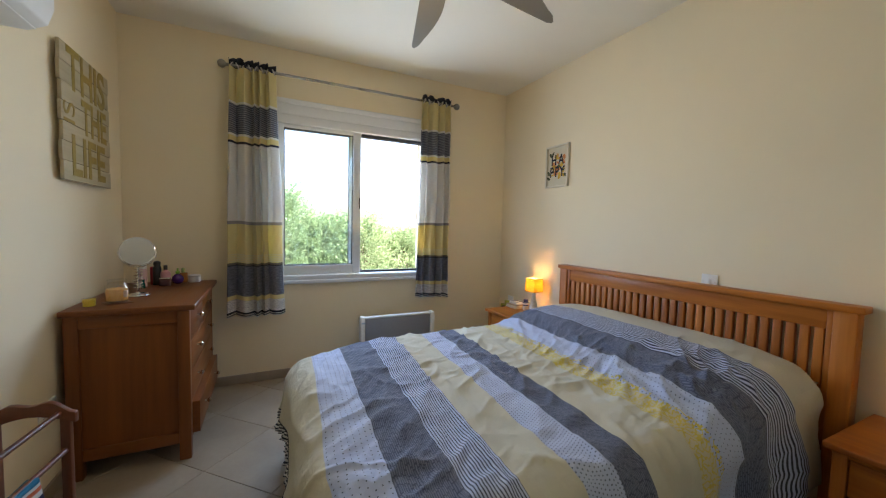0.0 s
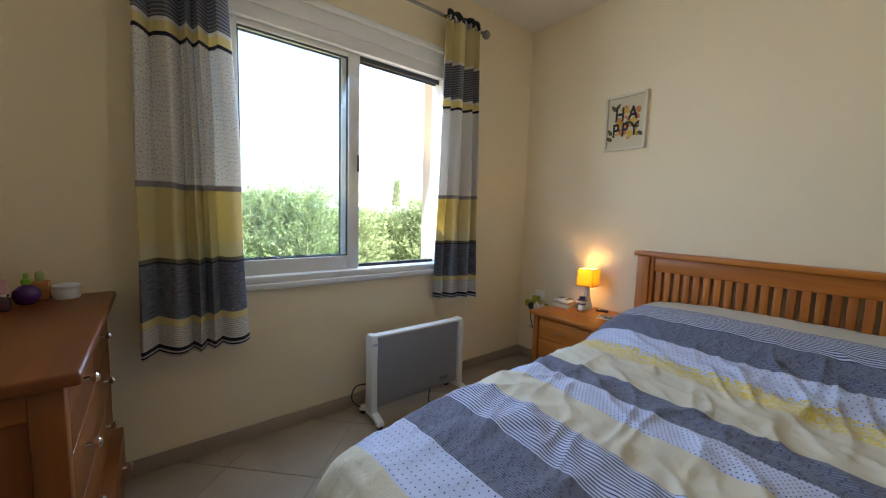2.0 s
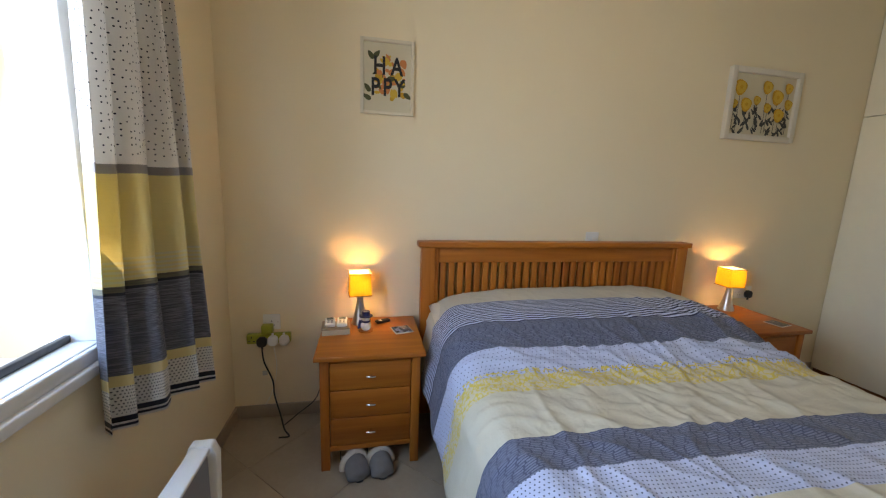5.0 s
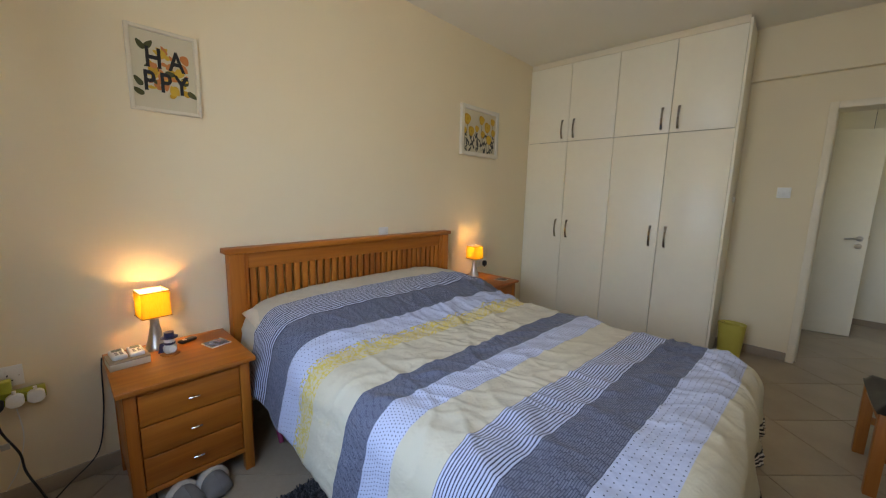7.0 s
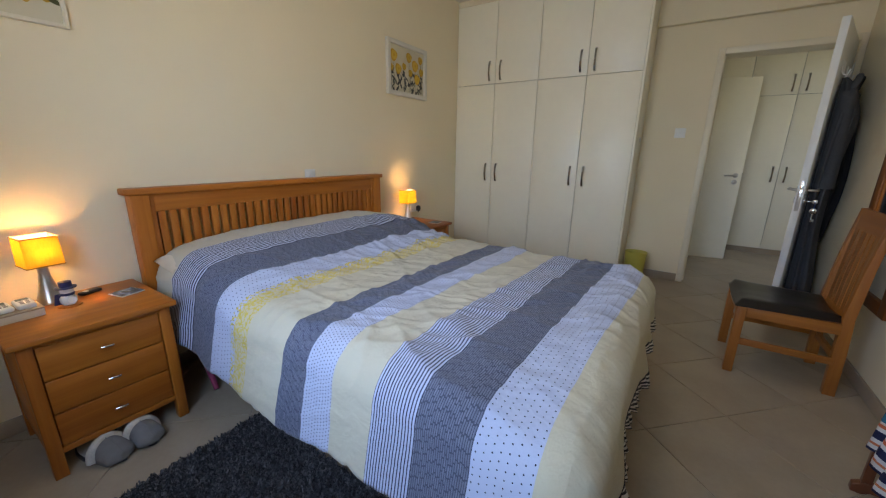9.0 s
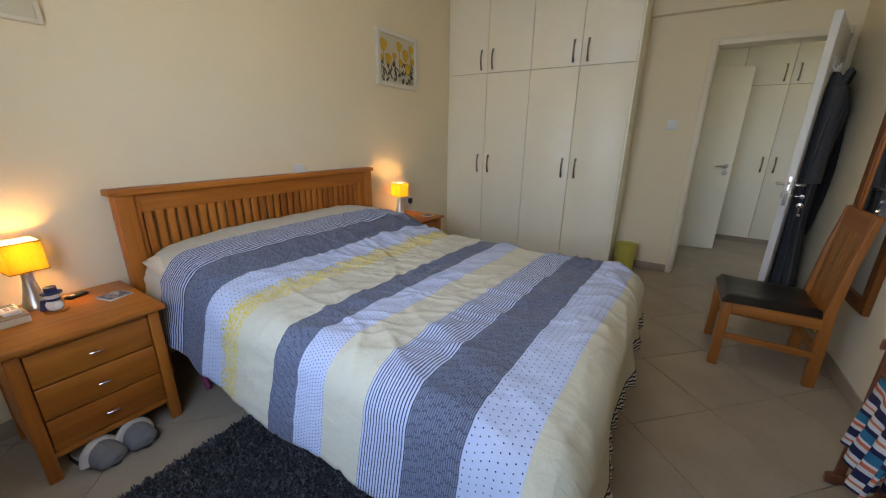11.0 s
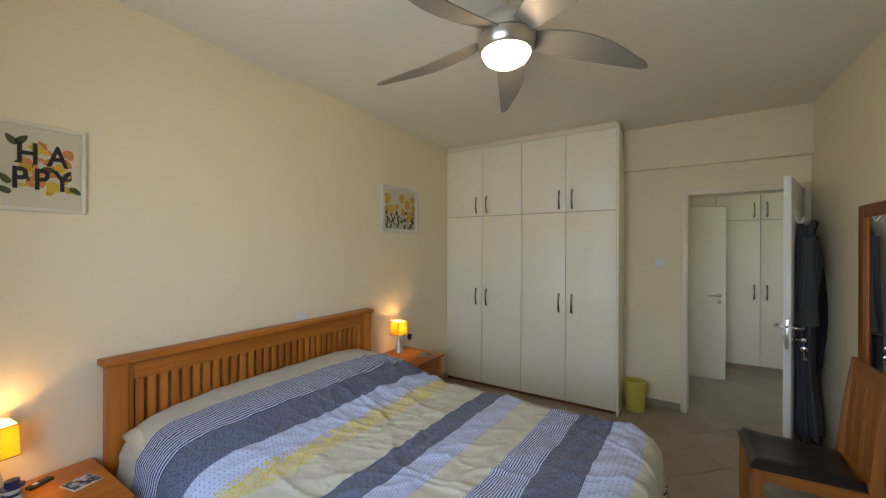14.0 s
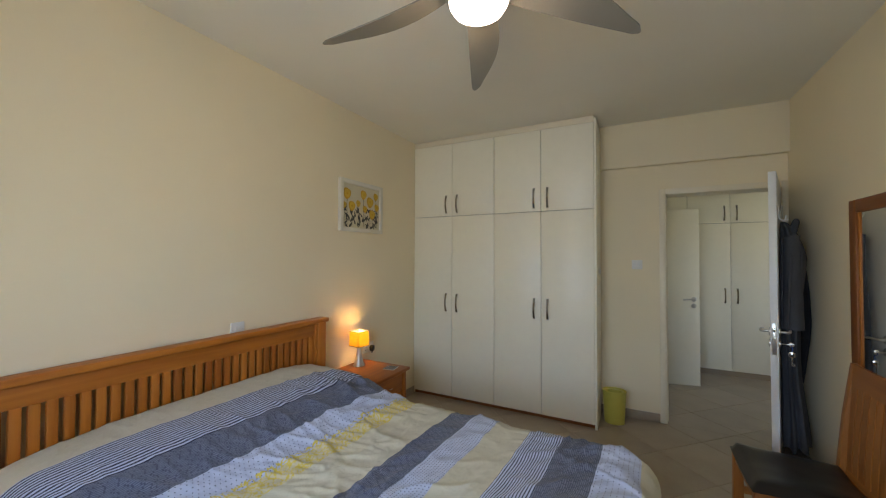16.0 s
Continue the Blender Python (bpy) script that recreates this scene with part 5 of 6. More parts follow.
for y in (-1, 1):
    a = y * (mw - fw)
    box(0.016, 0.021, min(a, a - y * 0.012), max(a, a - y * 0.012), -mh + fw, mh - fw, 0.001, bm=bm)
part("beading", bm, OAK_Z, mir)

# ---- quilt rack with towel ----
rack = thing("towel_rack", at(-0.135, 3.87, 0, 0, 0, -6.4), "dark mahogany towel rack with turned rails", "rack")
for y in (-0.27, 0.27):
    crest = [(-0.125, 0.585)] + [(-0.125 + 0.25 * k / 14, 0.645 + 0.035 * math.sin(math.pi * k / 14) ** 2 - 0.012 * math.cos(2 * math.pi * k / 7)) for k in range(15)] + [(0.125, 0.595)] + [(0.105 - 0.21 * k / 8, 0.605 + 0.025 * math.sin(math.pi * k / 8)) for k in range(9)]
    part("crest", extruded(crest, 0.022, 1, 0.004, m=at(0, y - 0.011, 0)), MAHOG, rack)
    for x in (-0.095, 0.095):
        part("post", box(x - 0.014, x + 0.014, y - 0.011, y + 0.011, 0.04, 0.615, 0.003), MAHOG, rack)
    shoe = [(-0.13, 0), (-0.13, 0.03), (-0.10, 0.05), (0.10, 0.05), (0.13, 0.03), (0.13, 0), (0.10, 0), (0.08, 0.015), (-0.08, 0.015), (-0.10, 0)]
    part("shoe", extruded(shoe, 0.03, 1, 0.003, m=at(0, y - 0.015, 0)), MAHOG, rack)
for x, z in ((-0.095, 0.55), (0.08, 0.635), (0.095, 0.50), (0.0, 0.035)):
    part("rail", tube([(x, -0.265, z), (x, 0.265, z)], 0.009, 12), MAHOG, rack)
TOWEL, n_, l_, b_ = material("multicolour_striped_towelling")
_uv = n_.new("ShaderNodeUVMap")
_uv.uv_map = "cloth"
_sp = n_.new("ShaderNodeSeparateXYZ")
l_.new(_uv.outputs[0], _sp.inputs[0])
_k = val(n_, l_, "FRACT", val(n_, l_, "DIVIDE", val(n_, l_, "ADD", _sp.outputs[1], val(n_, l_, "MULTIPLY", noise_of(n_, l_, 4, 2, coord="UV"), 0.01)), 0.17))
_c = ramp(n_, l_, _k, [(0.0, (0.012, 0.015, 0.06)), (0.2, (0.66, 0.64, 0.62)), (0.3, (0.60, 0.14, 0.06)), (0.38, (0.66, 0.64, 0.62)), (0.44, (0.012, 0.15, 0.26)), (0.64, (0.012, 0.015, 0.06)), (0.74, (0.66, 0.64, 0.62)), (0.84, (0.60, 0.18, 0.08)), (0.9, (0.66, 0.64, 0.62))], "CONSTANT")
l_.new(_c, b_.inputs["Base Color"])
b_.inputs["Roughness"].default_value = 0.95
bumped(n_, l_, b_, noise_of(n_, l_, 400, 3, coord="UV"), 0.6, 0.003)


def towel():
    bm = bmesh.new()
    uv = bm.loops.layers.uv.new("cloth")
    nu, nv, co, g = 30, 40, {}, []
    for j in range(nv + 1):
        s = 0.11 + j / nv * 0.60
        row = []
        for i in range(nu + 1):
            u = i / nu
            y = -0.23 + 0.33 * u
            if s < 0.43:
                x, z = 0.014 + 0.06 * (0.43 - s), 0.512 - (0.43 - s) * 0.95
                sg = 1
            else:
                x, z = -0.014 - 0.03 * (s - 0.43), 0.512 - (s - 0.43) * 0.9
                sg = -1
            w = min(1, abs(s - 0.43) / 0.25)
            x += sg * 0.02 * w * math.sin(u * 21 + 0.8 * noise.noise((u * 3, s * 3, 2))) + 0.012 * w * noise.noise((u * 5, s * 4, 1))
            z += 0.03 * math.sin(u * 5 + 1) * w * (1 if s < 0.43 else 0.6) + 0.03 * (u - 0.5) * w
            v = bm.verts.new((x + 0.095, y + 0.02 * noise.noise((s * 6, u * 2, 7)) * w, z))
            co[v] = (u * 0.5, s)
            row.append(v)
        g.append(row)
    for a, c in zip(g, g[1:]):
        for i in range(nu):
            f = bm.faces.new((a[i], a[i + 1], c[i + 1], c[i]))
            f.smooth = True
            for lp in f.loops:
                lp[uv].uv = co[lp.vert]
    ob = part("towel", bm, TOWEL)
    ob.matrix_world = at(-0.135, 3.87, 0, 0, 0, -6.4)
    md = ob.modifiers.new("thick", "SOLIDIFY")
    md.thickness = 0.005
    return tagged(ob, "navy, teal, orange and white striped towel over the rack", "towel")


towel()

# ---- robes and key on the door ----
ROBE = plain("charcoal_towelling_robe", (0.058, 0.060, 0.066), 0.95, vary=0.15, scale=120, bump=0.6)
ROBE2 = plain("black_towelling_robe", (0.012, 0.012, 0.015), 0.95, vary=0.15, scale=120, bump=0.6)


def robe(m, h_top, h_bot, w_top, w_bot, depth, mat, seed, label):
    """A robe hanging from one hook: narrow, bunched at the neck, fuller and folded below."""
    root = thing("dressing_gown", m, label, "dressing gown", "robes on the door")
    bm = bmesh.new()
    nu, nv, g = 40, 36, []
    for j in range(nv + 1):
        f = j / nv
        z = h_top + (h_bot - h_top) * f
        swell = min(1, f / 0.16) ** 0.6
        wid = (w_top * 0.25 + (w_top * 0.75) * swell) * (1 - f) + (w_bot * swell) * f
        dep = depth * (0.25 + 0.75 * swell) * (1 + 0.25 * math.sin(f * 5 + seed))
        row = []
        for i in range(nu):
            a = 2 * math.pi * i / nu
            fold = 1 + 0.30 * swell * math.sin(a * 7 + seed + 1.5 * noise.noise((f * 2, a, seed))) + 0.12 * noise.noise((math.cos(a) * 2, math.sin(a) * 2, f * 5 + seed))
            row.append(bm.verts.new((wid * math.cos(a) * fold + 0.03 * noise.noise((f * 3, seed, 0)), max(0.002, dep * (math.sin(a) * fold + 1.0)), z + (0.03 * noise.noise((math.cos(a) * 2, math.sin(a) * 2, seed)) if j == nv else 0))))
        g.append(row)
    for a, c in zip(g, g[1:]):
        for i in range(nu):
            bm.faces.new((a[i], c[i], c[(i + 1) % nu], a[(i + 1) % nu])).smooth = True
    bm.faces.new(g[0])
    part("body", bm, mat, root)
    sl = bmesh.new()
    rows = []
    for j in range(17):
        f = j / 16
        z = h_top - 0.10 - 0.62 * f
        r = 0.05 + 0.02 * f
        cx = w_top * 0.75 + 0.02 * math.sin(f * 4 + seed)
        rows.append([sl.verts.new((cx + r * math.cos(2 * math.pi * i / 16) * (1 + 0.12 * noise.noise((i, f * 6, seed))), depth * 1.1 + r * 0.8 * math.sin(2 * math.pi * i / 16), z)) for i in range(16)])
    for a, c in zip(rows, rows[1:]):
        for i in range(16):
            sl.faces.new((a[i], c[i], c[(i + 1) % 16], a[(i + 1) % 16])).smooth = True
    sl.faces.new(rows[0])
    part("sleeve", sl, mat, root)
    part("collar", tube(curve_points([(-0.04, depth * 0.6, h_top - 0.12), (-0.03, depth * 1.3, h_top - 0.02), (0.02, depth * 1.5, h_top + 0.0), (0.05, depth * 1.2, h_top - 0.08)], 6), 0.018, 8), mat, root)
    return root


DOOR_M = at(DX0 + 0.01, YS + 0.016, 0, 0, 0, 73.2)
robe(DOOR_M @ at(0.50, 0.005, 0), 1.73, 0.22, 0.13, 0.15, 0.055, ROBE, 2.0, "charcoal grey dressing gown hanging on the door")
robe(DOOR_M @ at(0.30, 0.005, 0), 1.74, 0.60, 0.12, 0.12, 0.055, ROBE2, 5.0, "black dressing gown hanging on the door")
hooks = thing("door_hooks", DOOR_M, "white metal hooks over the door", "hook")
for x in (0.30, 0.50, 0.60):
    part("hook", tube(curve_points([(x, 0.003, 1.83), (x, 0.006, 1.76), (x, 0.03, 1.735), (x, 0.042, 1.77)], 5), 0.005, 8), WHITE, hooks)
key = thing("door_key", DOOR_M @ at(0.73, 0.0, 0.925), "door key with a hanging key on a blue cord", "key")
part("shaft", tube([(0, 0.009, 0), (0, 0.05, 0)], 0.003, 8), STEEL, key)
t_ = lathe([(0.012, -0.0015), (0.014, 0), (0.012, 0.0015)], 16, m=at(0, 0.058, 0, 0, 90, 0))
part("bow", t_, STEEL, key)
part("cord", tube(curve_points([(0, 0.058, 0), (0.01, 0.06, -0.01), (-0.01, 0.062, -0.025), (0, 0.06, -0.045)], 5), 0.002, 6), plain("blue_cord", (0.05, 0.12, 0.42), 0.8), key)
bm = lathe([(0.016, -0.002), (0.019, 0), (0.016, 0.002)], 18, m=at(0, 0.06, -0.062, 0, 90, 0))
tube([(0, 0.06, -0.08), (0, 0.06, -0.135)], 0.0032, 8, bm)
box(-0.002, 0.002, 0.062, 0.074, -0.135, -0.118, bm=bm)
part("spare_key", bm, CHROME, key)

# ---- pictures ----


def picture(name, yc, zc, w, h, fw, depth, mat, label, category):
    """Frame on the east wall; its face looks along local +z, x to the reader's right."""
    root = thing(name, EAST(yc, zc), label, category)
    for a, b, c, d in ((-w / 2, -w / 2 + fw, -h / 2, h / 2), (w / 2 - fw, w / 2, -h / 2, h / 2), (-w / 2 + fw, w / 2 - fw, -h / 2, -h / 2 + fw), (-w / 2 + fw, w / 2 - fw, h / 2 - fw, h / 2)):
        part("frame_bar", box(a, b, c, d, 0, depth, 0.002), mat, root)
    return root


WHITEP = plain("white_frame_paint", (0.72, 0.67, 0.56), 0.5, vary=0.04, bump=0.05)
CREAMP = plain("off_white_frame_paint", (0.74, 0.67, 0.52), 0.5, vary=0.04, bump=0.05)
PAPER = plain("white_print_paper", (0.66, 0.59, 0.42), 0.6, vary=0.02, bump=0)
LEAF_D = plain("olive_ink", (0.07, 0.075, 0.02), 0.6, bump=0)
ORANGE = plain("orange_ink", (0.62, 0.22, 0.06), 0.6, bump=0)
MUST = plain("mustard_ink", (0.58, 0.32, 0.015), 0.6, bump=0, vary=0.2, scale=80)
MUST2 = plain("yellow_ink", (0.66, 0.42, 0.04), 0.6, bump=0)
INKM = plain("black_ink", (0.012, 0.012, 0.014), 0.6, bump=0)
GREYI = plain("grey_green_ink", (0.06, 0.058, 0.05), 0.6, bump=0)


def leaf_shape(cx, cy, r, ang, wide, z):
    c, s_ = math.cos(ang), math.sin(ang)
    pts = []
    for k in range(14):
        a = 2 * math.pi * k / 14
        u, v = r * math.cos(a), r * wide * math.sin(a) * (1 - 0.35 * math.cos(a))
        pts.append((cx + u * c - v * s_, cy + u * s_ + v * c))
    return extruded(pts, 0.0004, 2, m=at(0, 0, z))


pic = picture("picture_happy", 4.937, 1.873, 0.275, 0.368, 0.016, 0.022, CREAMP, "white framed print with the word HAPPY", "picture")
part("print", box(-0.126, 0.126, -0.172, 0.172, 0.003, 0.007), PAPER, pic)
rnd = random.Random(7)
for k in range(44):
    a = rnd.uniform(0, 6.28)
    x, y = rnd.uniform(-0.075, 0.085), rnd.uniform(-0.095, 0.10)
    part("leaf", leaf_shape(x, y, rnd.uniform(0.012, 0.026), a, rnd.uniform(0.4, 0.8), 0.007 + 0.0001 * k), rnd.choice([ORANGE, MUST2, MUST, MUST2, LEAF_D, ORANGE]), pic)
for x, y, a in ((-0.085, 0.105, 2.2), (-0.055, 0.11, 0.9), (-0.105, -0.10, 2.6), (-0.102, -0.055, 2.2), (0.105, -0.085, -0.6)):
    part("leaf", leaf_shape(x, y, 0.024, a, 0.5, 0.0102), LEAF_D, pic)
for word, y in (("HA", 0.052), ("PPY", -0.052)):
    n_l = len(word)
    for i, ch in enumerate(word):
        x = (i - (n_l - 1) / 2) * (0.088 if n_l == 2 else 0.062) + (0.004 if n_l == 2 else 0)
        lettering(ch, 0.122, at(x, y, 0.0112), INKM, pic, "letter", sx=0.74, bold=0.003)
pic2 = picture("picture_flowers", 2.53, 1.915, 0.56, 0.44, 0.035, 0.03, WHITEP, "white framed picture of yellow flowers with grey leaves", "picture")
part("print", box(-0.248, 0.248, -0.188, 0.188, 0.003, 0.012), PAPER, pic2)
rnd = random.Random(3)
for k in range(70):
    x, y = rnd.uniform(-0.225, 0.225), rnd.uniform(-0.175, -0.01)
    part("leaf", leaf_shape(x, y, rnd.uniform(0.018, 0.032), rnd.choice([0.9, 2.2]) + rnd.uniform(-0.35, 0.35), 0.3, 0.012 + 0.00004 * k), GREYI, pic2)
for k, (x, y, r) in enumerate([(-0.19, 0.10, 0.04), (-0.13, 0.0, 0.036), (-0.05, 0.03, 0.024), (0.02, 0.115, 0.034), (0.11, 0.06, 0.04), (0.04, -0.01, 0.026), (0.14, -0.05, 0.036), (0.205, 0.02, 0.028), (-0.225, 0.0, 0.024), (0.19, 0.12, 0.028)]):
    part("stem", box(x - 0.0018, x + 0.0018, -0.17, y, 0.0151 + 0.0002 * k, 0.0155 + 0.0002 * k), GREYI, pic2)
    r *= 1.18
    fl = part("bloom", leaf_shape(x, y, r, 0.3, 1.0, 0.0176), MUST, pic2)
    for q in range(5):
        part("petal", leaf_shape(x + 0.5 * r * math.cos(q * 1.256), y + 0.5 * r * math.sin(q * 1.256), r * 0.48, q * 1.256 + 1.57, 0.55, 0.0181 + 0.00005 * q), MUST2, fl)

# sign on the west wall, of five boards
sign = thing("wooden_sign", WEST(5.15, 1.84) @ at(0, 0, 0.02), "whitewashed plank sign with gold lettering", "sign")
PLANK = wood("whitewashed_plank", (0.36, 0.30, 0.18), (0.56, 0.48, 0.32), 0, 0.7, 7)
GOLD = plain("gold_paint", (0.30, 0.20, 0.02), 0.5, 0.0, vary=0.3, scale=50, bump=0.1)
for k in range(7):
    z = -0.335 + k * 0.0958
    off = [0.004, -0.006, 0.008, -0.003, 0.006, -0.008, 0.0][k]
    part("board", box(-0.295 + off, 0.295 + off, z, z + 0.0935, 0, 0.016, 0.002), PLANK, sign)
for x in (-0.2, 0.2):
    part("batten", box(x - 0.02, x + 0.02, -0.30, 0.30, -0.02, 0.0, 0.001), PLANK, sign)
for word, y, size, sx in (("THIS", 0.215, 0.29, 0.86), ("THE", 0.005, 0.25, 0.78), ("LIFE", -0.215, 0.29, 0.95)):
    lettering(word, size, at(0.08 if word == "THE" else 0, y, 0.0172), GOLD, sign, "lettering", sx=sx * 0.92, bold=0.006)
lettering("IS", 0.17, at(-0.215, 0.0, 0.0172, 0, 0, 90), GOLD, sign, "lettering")

# air conditioner high on the west wall
ac = thing("air_conditioner", at(XW, 4.01, 2.015), "white split air conditioner high on the wall", "air conditioner")
prof = [(0.0, 0.0), (0.12, 0.0), (0.175, 0.03), (0.195, 0.09), (0.195, 0.24), (0.175, 0.275), (0.0, 0.28)]
part("case", extruded([(a, b) for a, b in prof], 0.78, 1, 0.006, m=at(0, -0.39, 0)), PLASTIC, ac)
part("louvre", box(0.055, 0.125, -0.34, 0.34, -0.004, 0.001, 0.001), BLACK, ac, "dark air outlet slot")
part("flap", box(0.07, 0.16, -0.34, 0.34, -0.010, -0.005, 0.002), PLASTIC, ac)

# ---- things on the chest ----
ZT = 0.865


def turned(name, x, y, prof, mat, label, category, extra=()):
    root = thing(name, at(x, y, ZT), label, category)
    part("body", lathe(prof, 24), mat, root)
    for nm, pr, mt in extra:
        part(nm, lathe(pr, 20), mt, root)
    return root


PINK = plain("pink_plastic", (0.62, 0.30, 0.30), 0.35, bump=0)
PURPLE = plain("purple_glass", (0.06, 0.012, 0.13), 0.12, bump=0, vary=0.2)
WAX = plain("orange_wax", (0.85, 0.46, 0.10), 0.5, vary=0.04, bump=0)
WAXY = plain("yellow_wax", (0.85, 0.64, 0.04), 0.5, vary=0.04, bump=0)
GREENP = plain("green_plastic", (0.20, 0.42, 0.03), 0.3, bump=0)
TINW = plain("white_embossed_tin", (0.60, 0.58, 0.56), 0.5, vary=0.12, scale=60, bump=0.4)
jar = turned("candle_jar", -0.10, 4.95, [(0.043, 0.0), (0.049, 0.008), (0.051, 0.05), (0.050, 0.085), (0.040, 0.102), (0.039, 0.108), (0.037, 0.108), (0.038, 0.10), (0.047, 0.083), (0.048, 0.01), (0.040, 0.005), (0.001, 0.005)], CLEAR, "orange scented candle in a lidded glass jar", "candle")
part("wax", lathe([(0.001, 0.0065), (0.0455, 0.0115), (0.0465, 0.05), (0.0455, 0.072), (0.001, 0.07)], 24), WAX, jar)
part("lid", lathe([(0.041, 0.1085), (0.044, 0.113), (0.044, 0.118), (0.036, 0.124), (0.001, 0.127)], 24), CLEAR, jar)
part("jar_label", box(0.036, 0.052, -0.036, -0.022, 0.03, 0.066, 0.002), plain("printed_label", (0.72, 0.55, 0.42), 0.5), jar)
mat_ = thing("coaster", at(-0.10, 4.95, ZT - 0.0001, 0, 0, 30), "thin dark tile coaster under the candle jar", "coaster")
part("slab", box(-0.055, 0.055, -0.055, 0.055, -0.0035, 0.0, 0.001), MAHOG, mat_)
mat_.location.z += 0.0036
jar.location.z += 0.0036
yc = turned("votive_candle", -0.185, 4.86, [(0.024, 0), (0.027, 0.004), (0.029, 0.045), (0.027, 0.045), (0.025, 0.006), (0.001, 0.005)], CLEAR, "small yellow candle in a glass cup", "candle")
part("wax", lathe([(0.001, 0.0062), (0.0235, 0.0065), (0.0255, 0.04), (0.001, 0.0385)], 20), WAXY, yc)
vm = thing("vanity_mirror", at(-0.06, 5.15, ZT, 0, 0, 0), "round chrome vanity mirror on a coiled stand", "mirror")
part("base", lathe([(0.055, 0), (0.058, 0.004), (0.055, 0.009), (0.012, 0.012), (0.008, 0.02)], 28), CHROME, vm)
part("stem", tube([(0, 0, 0.015), (0, 0, 0.17)], 0.006, 10), CHROME, vm)
part("coil", tube([(0.022 * math.cos(a), 0.022 * math.sin(a), 0.04 + a * 0.0028) for a in [0.35 * k for k in range(120)]], 0.0022, 6), CHROME, vm, "chrome wire coil round the stem")
hm = Matrix.Translation((0, 0, 0.262)) @ Vector((0.22, -0.92, 0.30)).to_track_quat("Z", "Y").to_matrix().to_4x4()
part("rim", lathe([(0.079, -0.008), (0.086, -0.006), (0.087, 0.0), (0.086, 0.006), (0.079, 0.008)], 40, m=hm), CHROME, vm)
part("glass", lathe([(0.080, -0.0085), (0.080, 0.0085)], 40, m=hm), MIRROR, vm, "round mirror glass")
part("yoke", tube([(0.091 * math.cos(a), 0.0, 0.262 + 0.091 * math.sin(a)) for a in [math.pi + math.pi * k / 16 for k in range(17)]], 0.003, 8), CHROME, vm)
pb = turned("lotion_bottle", -0.01, 5.56, [(0.028, 0), (0.03, 0.006), (0.03, 0.07), (0.027, 0.09), (0.012, 0.10), (0.011, 0.106)], PINK, "pink lotion bottle with a black cap", "bottle", [("cap", [(0.012, 0.106), (0.012, 0.135), (0.010, 0.137)], BLACK)])
turned("deodorant_can", -0.06, 5.57, [(0.023, 0), (0.024, 0.004), (0.024, 0.12), (0.017, 0.132), (0.016, 0.135)], BLACK, "black deodorant can with a rounded top", "bottle", [("cap", [(0.02, 0.135), (0.021, 0.158), (0.012, 0.166)], BLACK)])
turned("deodorant_can", -0.12, 5.50, [(0.021, 0), (0.022, 0.004), (0.022, 0.11), (0.016, 0.122)], plain("pink_white_can", (0.62, 0.42, 0.44), 0.3, vary=0.3, scale=30, bump=0), "pink and white deodorant can", "bottle", [("cap", [(0.019, 0.122), (0.019, 0.148), (0.010, 0.154)], PLASTIC)])
turned("perfume_tube", -0.09, 5.60, [(0.016, 0), (0.017, 0.12), (0.012, 0.125)], plain("red_plastic", (0.35, 0.02, 0.04), 0.3, bump=0), "red plastic cosmetic tube", "bottle")
turned("nail_varnish", -0.105, 5.43, [(0.012, 0), (0.013, 0.03), (0.008, 0.033), (0.008, 0.06)], plain("teal_varnish", (0.01, 0.12, 0.10), 0.15, bump=0), "small teal nail varnish bottle", "bottle")
turned("perfume_bottle", 0.055, 5.585, [(0.012, 0.0), (0.028, 0.008), (0.037, 0.03), (0.034, 0.05), (0.018, 0.066), (0.008, 0.07)], PURPLE, "round purple perfume bottle with a green pump", "bottle", [("pump", [(0.008, 0.07), (0.013, 0.074), (0.013, 0.088), (0.006, 0.094), (0.006, 0.11)], GREENP)])
cl = thing("perfume_box", at(0.0, 5.50, ZT), "clear perfume flask with chrome cap lying flat", "bottle")
part("flask", box(-0.035, 0.035, -0.015, 0.015, 0, 0.045, 0.008, seg=3), plain("smoky_glass", (0.10, 0.05, 0.06), 0.1, bump=0), cl)
part("cap", box(-0.034, 0.03, -0.014, 0.014, 0.045, 0.058, 0.005, seg=3), CHROME, cl)
am = thing("perfume_bottle", at(0.075, 5.66, ZT), "amber square perfume bottle with a clear cap", "bottle")
part("flask", box(-0.026, 0.026, -0.016, 0.016, 0, 0.07, 0.005, seg=3), plain("amber_perfume", (0.40, 0.16, 0.05), 0.1, bump=0), am)
part("cap", lathe([(0.01, 0.07), (0.012, 0.078), (0.012, 0.098), (0.008, 0.104)], 16), plain("green_tint_glass", (0.35, 0.42, 0.15), 0.1, bump=0), am)
turned("trinket_pot", 0.145, 5.65, [(0.036, 0), (0.038, 0.004), (0.038, 0.036), (0.034, 0.04)], TINW, "small white embossed trinket pot with a lid", "pot", [("lid", [(0.039, 0.036), (0.04, 0.048), (0.034, 0.053), (0.001, 0.055)], TINW)])

